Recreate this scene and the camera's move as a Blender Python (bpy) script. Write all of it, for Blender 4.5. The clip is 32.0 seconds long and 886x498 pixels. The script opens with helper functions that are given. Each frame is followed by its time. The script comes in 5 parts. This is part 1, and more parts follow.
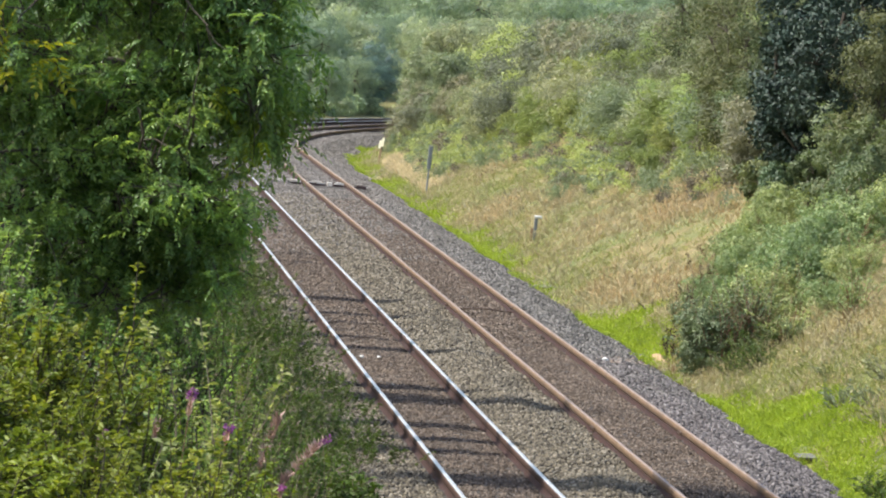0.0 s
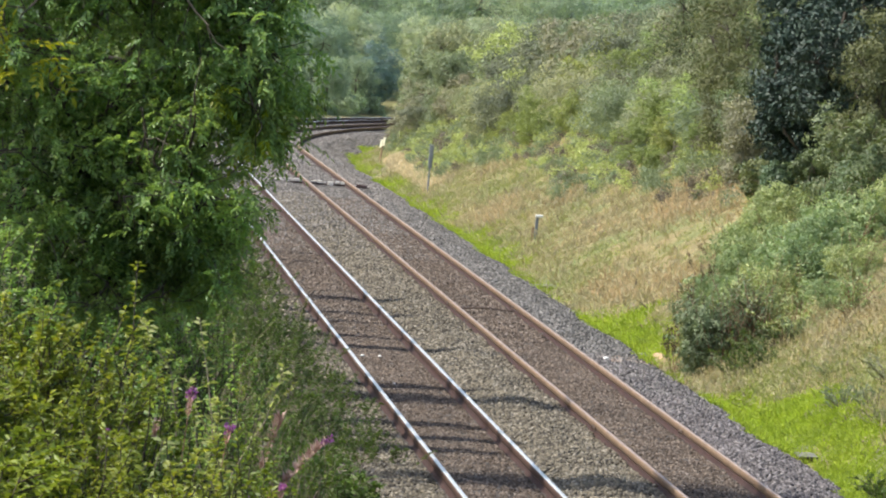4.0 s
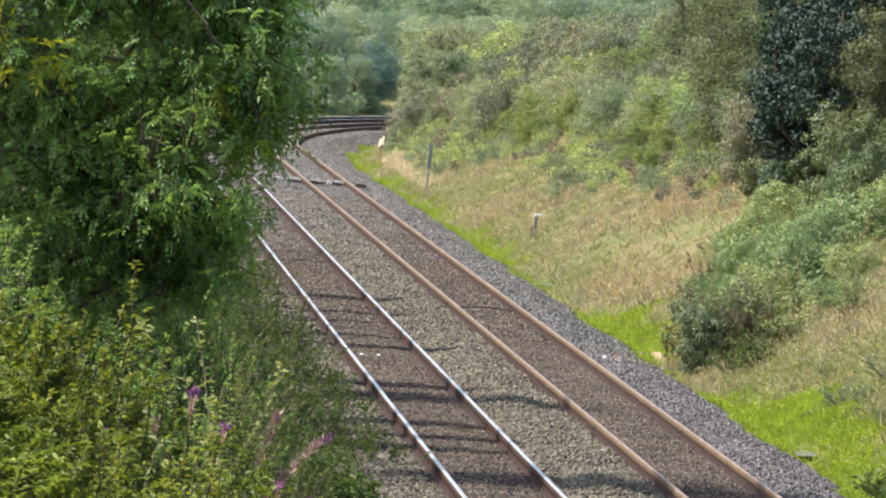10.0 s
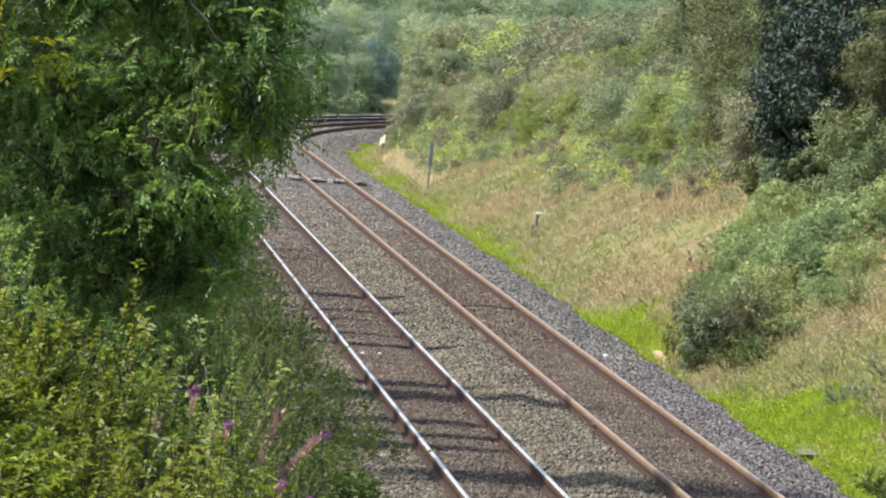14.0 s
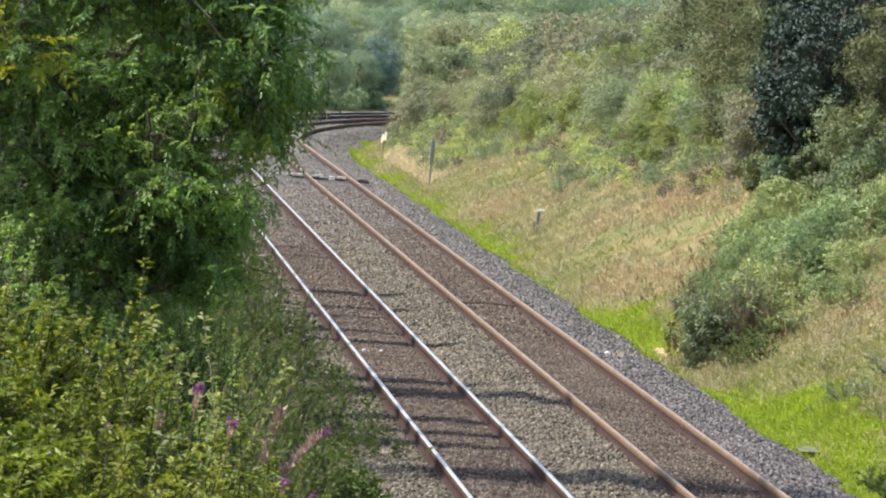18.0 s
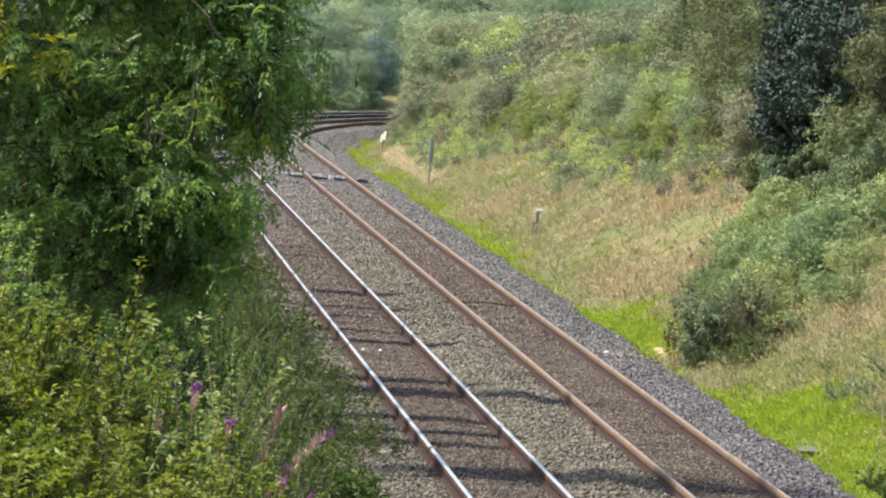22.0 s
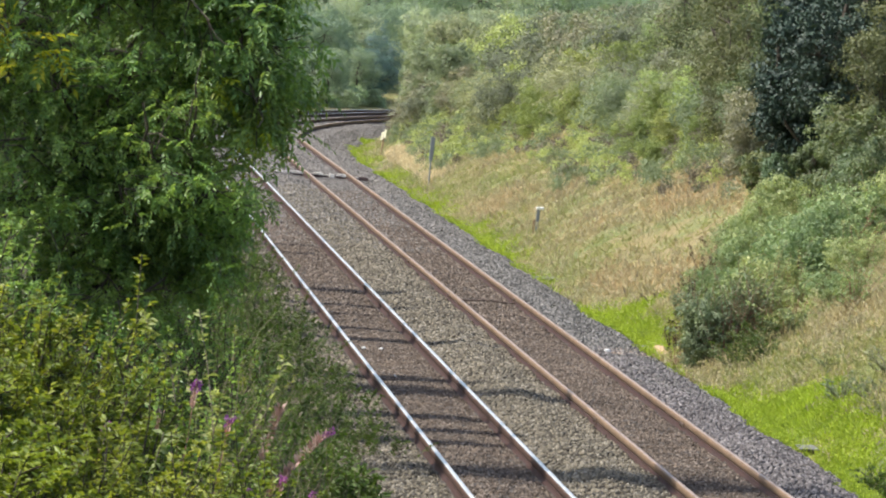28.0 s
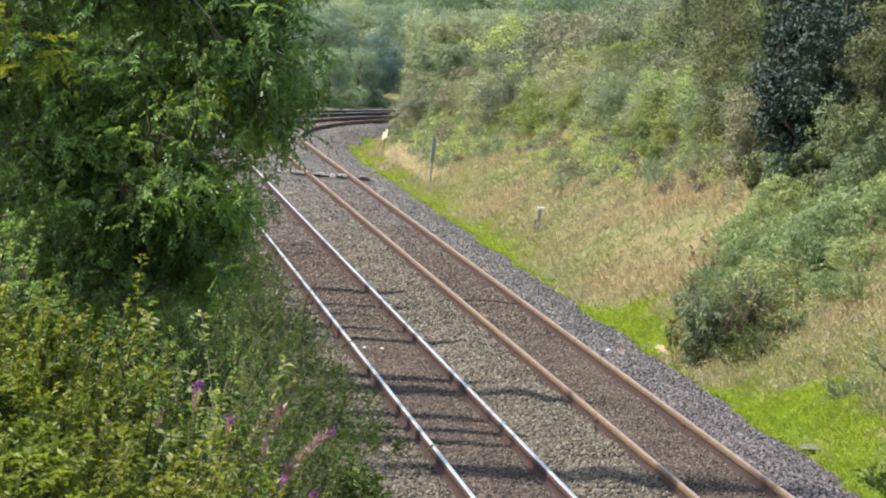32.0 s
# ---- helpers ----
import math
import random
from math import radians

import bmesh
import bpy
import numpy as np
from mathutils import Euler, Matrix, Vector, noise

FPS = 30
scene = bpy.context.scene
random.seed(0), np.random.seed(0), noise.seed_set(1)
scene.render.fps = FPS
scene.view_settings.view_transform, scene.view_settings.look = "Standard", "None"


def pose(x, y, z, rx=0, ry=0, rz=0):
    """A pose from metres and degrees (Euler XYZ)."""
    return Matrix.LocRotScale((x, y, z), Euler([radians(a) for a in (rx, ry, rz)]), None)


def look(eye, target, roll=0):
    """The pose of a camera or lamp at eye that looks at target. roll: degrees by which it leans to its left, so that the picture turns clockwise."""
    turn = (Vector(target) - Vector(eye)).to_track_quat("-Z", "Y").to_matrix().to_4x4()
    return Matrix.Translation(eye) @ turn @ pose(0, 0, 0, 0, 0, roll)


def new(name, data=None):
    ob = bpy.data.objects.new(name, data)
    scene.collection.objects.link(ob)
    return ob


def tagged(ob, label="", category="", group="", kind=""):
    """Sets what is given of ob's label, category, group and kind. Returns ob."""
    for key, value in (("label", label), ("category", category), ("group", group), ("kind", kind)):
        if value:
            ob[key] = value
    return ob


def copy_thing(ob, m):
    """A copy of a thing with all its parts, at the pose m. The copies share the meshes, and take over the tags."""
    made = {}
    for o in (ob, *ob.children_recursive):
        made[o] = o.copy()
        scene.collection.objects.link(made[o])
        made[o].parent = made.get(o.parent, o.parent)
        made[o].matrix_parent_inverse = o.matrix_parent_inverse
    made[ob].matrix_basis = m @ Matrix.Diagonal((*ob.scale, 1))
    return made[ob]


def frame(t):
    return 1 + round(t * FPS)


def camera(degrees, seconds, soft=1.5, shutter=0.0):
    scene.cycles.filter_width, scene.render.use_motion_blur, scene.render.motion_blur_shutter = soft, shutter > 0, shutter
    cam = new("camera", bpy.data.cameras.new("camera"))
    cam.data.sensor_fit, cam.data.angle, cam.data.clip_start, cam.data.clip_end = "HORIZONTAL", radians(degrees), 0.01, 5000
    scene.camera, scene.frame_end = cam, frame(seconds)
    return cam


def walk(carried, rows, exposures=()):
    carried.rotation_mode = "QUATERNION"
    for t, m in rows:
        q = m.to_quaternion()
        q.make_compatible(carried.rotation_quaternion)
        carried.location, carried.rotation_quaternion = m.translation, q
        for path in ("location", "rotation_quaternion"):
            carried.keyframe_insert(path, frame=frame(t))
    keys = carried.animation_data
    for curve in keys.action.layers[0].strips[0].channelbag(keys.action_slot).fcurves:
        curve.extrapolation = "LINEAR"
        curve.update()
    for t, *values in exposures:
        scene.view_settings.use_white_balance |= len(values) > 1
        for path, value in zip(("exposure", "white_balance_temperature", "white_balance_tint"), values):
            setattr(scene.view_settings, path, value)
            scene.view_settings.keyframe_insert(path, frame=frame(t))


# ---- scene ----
# Camera on a tripod above the line, drifting by fractions of a degree.
# The track runs along +y; x is the offset from the outer rail; z = 0 is the rail top.
EYE = Vector((-6.475, 0.0, 7.104))
ROLL = 4.195


def sight(yaw, pitch):
    y, p = radians(yaw), radians(pitch)
    way = Vector((math.sin(y) * math.cos(p), math.cos(y) * math.cos(p), -math.sin(p)))
    return look(EYE, EYE + 100 * way, ROLL)


cam = camera(7.0, 32.0, soft=2.1)
walk(cam, [
    (0, sight(3.3608, 2.0684)), (0.5, sight(3.3596, 2.0738)), (1, sight(3.3595, 2.0741)), (1.5, sight(3.3595, 2.0734)),
    (2, sight(3.3594, 2.0690)), (2.5, sight(3.3592, 2.0693)), (3, sight(3.3584, 2.0698)), (3.5, sight(3.3541, 2.0749)),
    (5.5, sight(3.3529, 2.0761)), (6, sight(3.3551, 2.0756)), (6.5, sight(3.3592, 2.0762)), (7, sight(3.3619, 2.0800)),
    (7.5, sight(3.3660, 2.0808)), (8, sight(3.3672, 2.0808)), (8.5, sight(3.3679, 2.0810)), (9, sight(3.3667, 2.0812)),
    (9.5, sight(3.3648, 2.0806)), (10, sight(3.3624, 2.0824)), (10.5, sight(3.3662, 2.0804)), (11, sight(3.3630, 2.0816)),
    (11.5, sight(3.3611, 2.0826)), (12, sight(3.3605, 2.0855)), (12.5, sight(3.3606, 2.0900)), (13, sight(3.3556, 2.0940)),
    (13.5, sight(3.3543, 2.0910)), (14, sight(3.3552, 2.0948)), (14.5, sight(3.3552, 2.0956)), (16.5, sight(3.3539, 2.1168)),
    (17, sight(3.3533, 2.1173)), (17.5, sight(3.3491, 2.1169)), (18, sight(3.3448, 2.1177)), (18.5, sight(3.3472, 2.1213)),
    (19, sight(3.3492, 2.1181)), (19.5, sight(3.3496, 2.1183)), (20, sight(3.3464, 2.1216)), (20.5, sight(3.3523, 2.1163)),
    (21, sight(3.3507, 2.1171)), (21.5, sight(3.3516, 2.1174)), (22, sight(3.3517, 2.1211)), (22.5, sight(3.3509, 2.1228)),
    (23, sight(3.3516, 2.1223)), (23.5, sight(3.3558, 2.1172)), (24, sight(3.3513, 2.1160)), (24.5, sight(3.3504, 2.1170)),
    (25, sight(3.3501, 2.1186)), (25.5, sight(3.3499, 2.1232)), (27.5, sight(3.3483, 2.1324)), (28, sight(3.3487, 2.1366)),
    (28.5, sight(3.3500, 2.1375)), (29, sight(3.3415, 2.1375)), (29.5, sight(3.3433, 2.1373)), (30, sight(3.3450, 2.1385)),
    (30.5, sight(3.3444, 2.1417)), (31, sight(3.3418, 2.1387)), (31.5, sight(3.3393, 2.1388)), (32, sight(3.3390, 2.1378)),
])

# ---- light ----
SUN_EL, SUN_AZ = 50.0, -97.0   # degrees; azimuth from +y, clockwise
sun_dir = Vector((math.sin(radians(SUN_AZ)) * math.cos(radians(SUN_EL)),
                  math.cos(radians(SUN_AZ)) * math.cos(radians(SUN_EL)), math.sin(radians(SUN_EL))))
world = bpy.data.worlds.new("sky")
scene.world = world
world.use_nodes = True
wn = world.node_tree.nodes
sky = wn.new("ShaderNodeTexSky")
sky.sky_type, sky.sun_disc = "NISHITA", False
sky.sun_elevation, sky.sun_rotation = radians(SUN_EL), radians(SUN_AZ)
sky.air_density, sky.dust_density = 1.0, 2.0
world.node_tree.links.new(sky.outputs[0], wn["Background"].inputs[0])
wn["Background"].inputs[1].default_value = 0.148
sun = new("sun", bpy.data.lights.new("sun", "SUN"))
sun.data.energy, sun.data.angle, sun.data.color = 3.8, radians(0.53), (1.0, 0.955, 0.885)
sun.matrix_world = look(sun_dir * 200, (0, 0, 0))
scene.view_settings.exposure = 0.75

# ---- materials ----


def nodes_of(name):
    m = bpy.data.materials.new(name)
    m.use_nodes = True
    return m, m.node_tree.nodes, m.node_tree.links, m.node_tree.nodes["Principled BSDF"]


def ramp(n, l, source, stops):
    r = n.new("ShaderNodeValToRGB")
    e = r.color_ramp.elements
    while len(e) < len(stops):
        e.new(0.5)
    for el, (p, c) in zip(e, stops):
        el.position, el.color = p, (*c, 1)
    l.new(source, r.inputs[0])
    return r.outputs[0]


def mixc(n, l, fac, a, b, mode="MIX"):
    m = n.new("ShaderNodeMix")
    m.data_type, m.blend_type = "RGBA", mode
    for sock, v in ((m.inputs[0], fac), (m.inputs[6], a), (m.inputs[7], b)):
        if isinstance(v, (int, float)):
            sock.default_value = v
        elif isinstance(v, tuple):
            sock.default_value = (*v, 1)
        else:
            l.new(v, sock)
    return m.outputs[2]


def tex(n, l, scale, detail=4, rough=0.55, coord="Object"):
    c = n.new("ShaderNodeTexCoord")
    t = n.new("ShaderNodeTexNoise")
    t.inputs["Scale"].default_value, t.inputs["Detail"].default_value, t.inputs["Roughness"].default_value = scale, detail, rough
    l.new(c.outputs[coord], t.inputs["Vector"])
    return t.outputs["Fac"]


def bump(n, l, p, height, strength, dist):
    b = n.new("ShaderNodeBump")
    b.inputs["Strength"].default_value, b.inputs["Distance"].default_value = strength, dist
    l.new(height, b.inputs["Height"])
    l.new(b.outputs[0], p.inputs["Normal"])


def surface(name, stops, big=(0.8, 1.15), scale=30.0, big_scale=1.2, rough=0.9, metal=0.0, relief=0.4, dist=0.01):
    """Two-scale noise colour with fine relief."""
    m, n, l, p = nodes_of(name)
    fine = tex(n, l, scale)
    col = ramp(n, l, fine, stops)
    large = ramp(n, l, tex(n, l, big_scale, 3), [(0.3, (big[0],) * 3), (0.7, (big[1],) * 3)])
    l.new(mixc(n, l, 1.0, col, large, "MULTIPLY"), p.inputs["Base Color"])
    p.inputs["Roughness"].default_value, p.inputs["Metallic"].default_value = rough, metal
    bump(n, l, p, fine, relief, dist)
    return m


def stone_mat(name, stops, rough=0.9):
    """Loose stones: each one its own shade."""
    m, n, l, p = nodes_of(name)
    g = n.new("ShaderNodeNewGeometry")
    col = ramp(n, l, g.outputs["Random Per Island"], stops)
    large = ramp(n, l, tex(n, l, 0.9, 3), [(0.3, (0.75,) * 3), (0.7, (1.2,) * 3)])
    l.new(mixc(n, l, 1.0, col, large, "MULTIPLY"), p.inputs["Base Color"])
    p.inputs["Roughness"].default_value = rough
    return m


def leaf_mat(name, stops, glow=0.4, rough=0.5, big=(0.75, 1.2), big_scale=1.5, tint=(1.15, 1.25, 0.6)):
    """Leaves: a shade each, with light passing through the blade."""
    m, n, l, p = nodes_of(name)
    g = n.new("ShaderNodeNewGeometry")
    blend = n.new("ShaderNodeMath")
    blend.operation = "MULTIPLY_ADD"
    blend.inputs[1].default_value = 0.55
    l.new(g.outputs["Random Per Island"], blend.inputs[0])
    half = n.new("ShaderNodeMath")
    half.operation = "MULTIPLY"
    half.inputs[1].default_value = 0.45
    l.new(tex(n, l, big_scale * 2.6, 2), half.inputs[0])
    l.new(half.outputs[0], blend.inputs[2])
    col = ramp(n, l, blend.outputs[0], stops)
    large = ramp(n, l, tex(n, l, big_scale, 3), [(0.3, (big[0], big[0], big[0] * 1.05)), (0.7, (big[1] * 1.04, big[1], big[1] * 0.92))])
    col = mixc(n, l, 1.0, col, large, "MULTIPLY")
    own = ramp(n, l, n.new("ShaderNodeObjectInfo").outputs["Random"], [(0.0, (0.74, 0.8, 0.8)), (0.5, (1.0, 1.0, 1.0)), (1.0, (1.28, 1.12, 1.08))])
    col = mixc(n, l, 1.0, col, own, "MULTIPLY")
    l.new(col, p.inputs["Base Color"])
    p.inputs["Roughness"].default_value = rough
    p.inputs["Specular IOR Level"].default_value = 0.35
    tr = n.new("ShaderNodeBsdfTranslucent")
    l.new(mixc(n, l, 1.0, col, tint, "MULTIPLY"), tr.inputs[0])
    mx = n.new("ShaderNodeMixShader")
    mx.inputs[0].default_value = glow
    out = n["Material Output"]
    l.new(p.outputs[0], mx.inputs[1])
    l.new(tr.outputs[0], mx.inputs[2])
    l.new(mx.outputs[0], out.inputs[0])
    return m


def ground_mat():
    m, n, l, p = nodes_of("earth_and_turf")
    fine = ramp(n, l, tex(n, l, 9.0, 6), [(0.3, (0.13, 0.125, 0.05)), (0.55, (0.22, 0.195, 0.095)), (0.75, (0.3, 0.255, 0.14))])
    patch = ramp(n, l, tex(n, l, 0.35, 4), [(0.4, (0.72, 0.92, 0.6)), (0.6, (1.1, 0.98, 0.9))])
    l.new(mixc(n, l, 1.0, fine, patch, "MULTIPLY"), p.inputs["Base Color"])
    p.inputs["Roughness"].default_value = 0.95
    bump(n, l, p, tex(n, l, 14.0, 6), 0.8, 0.06)
    return m


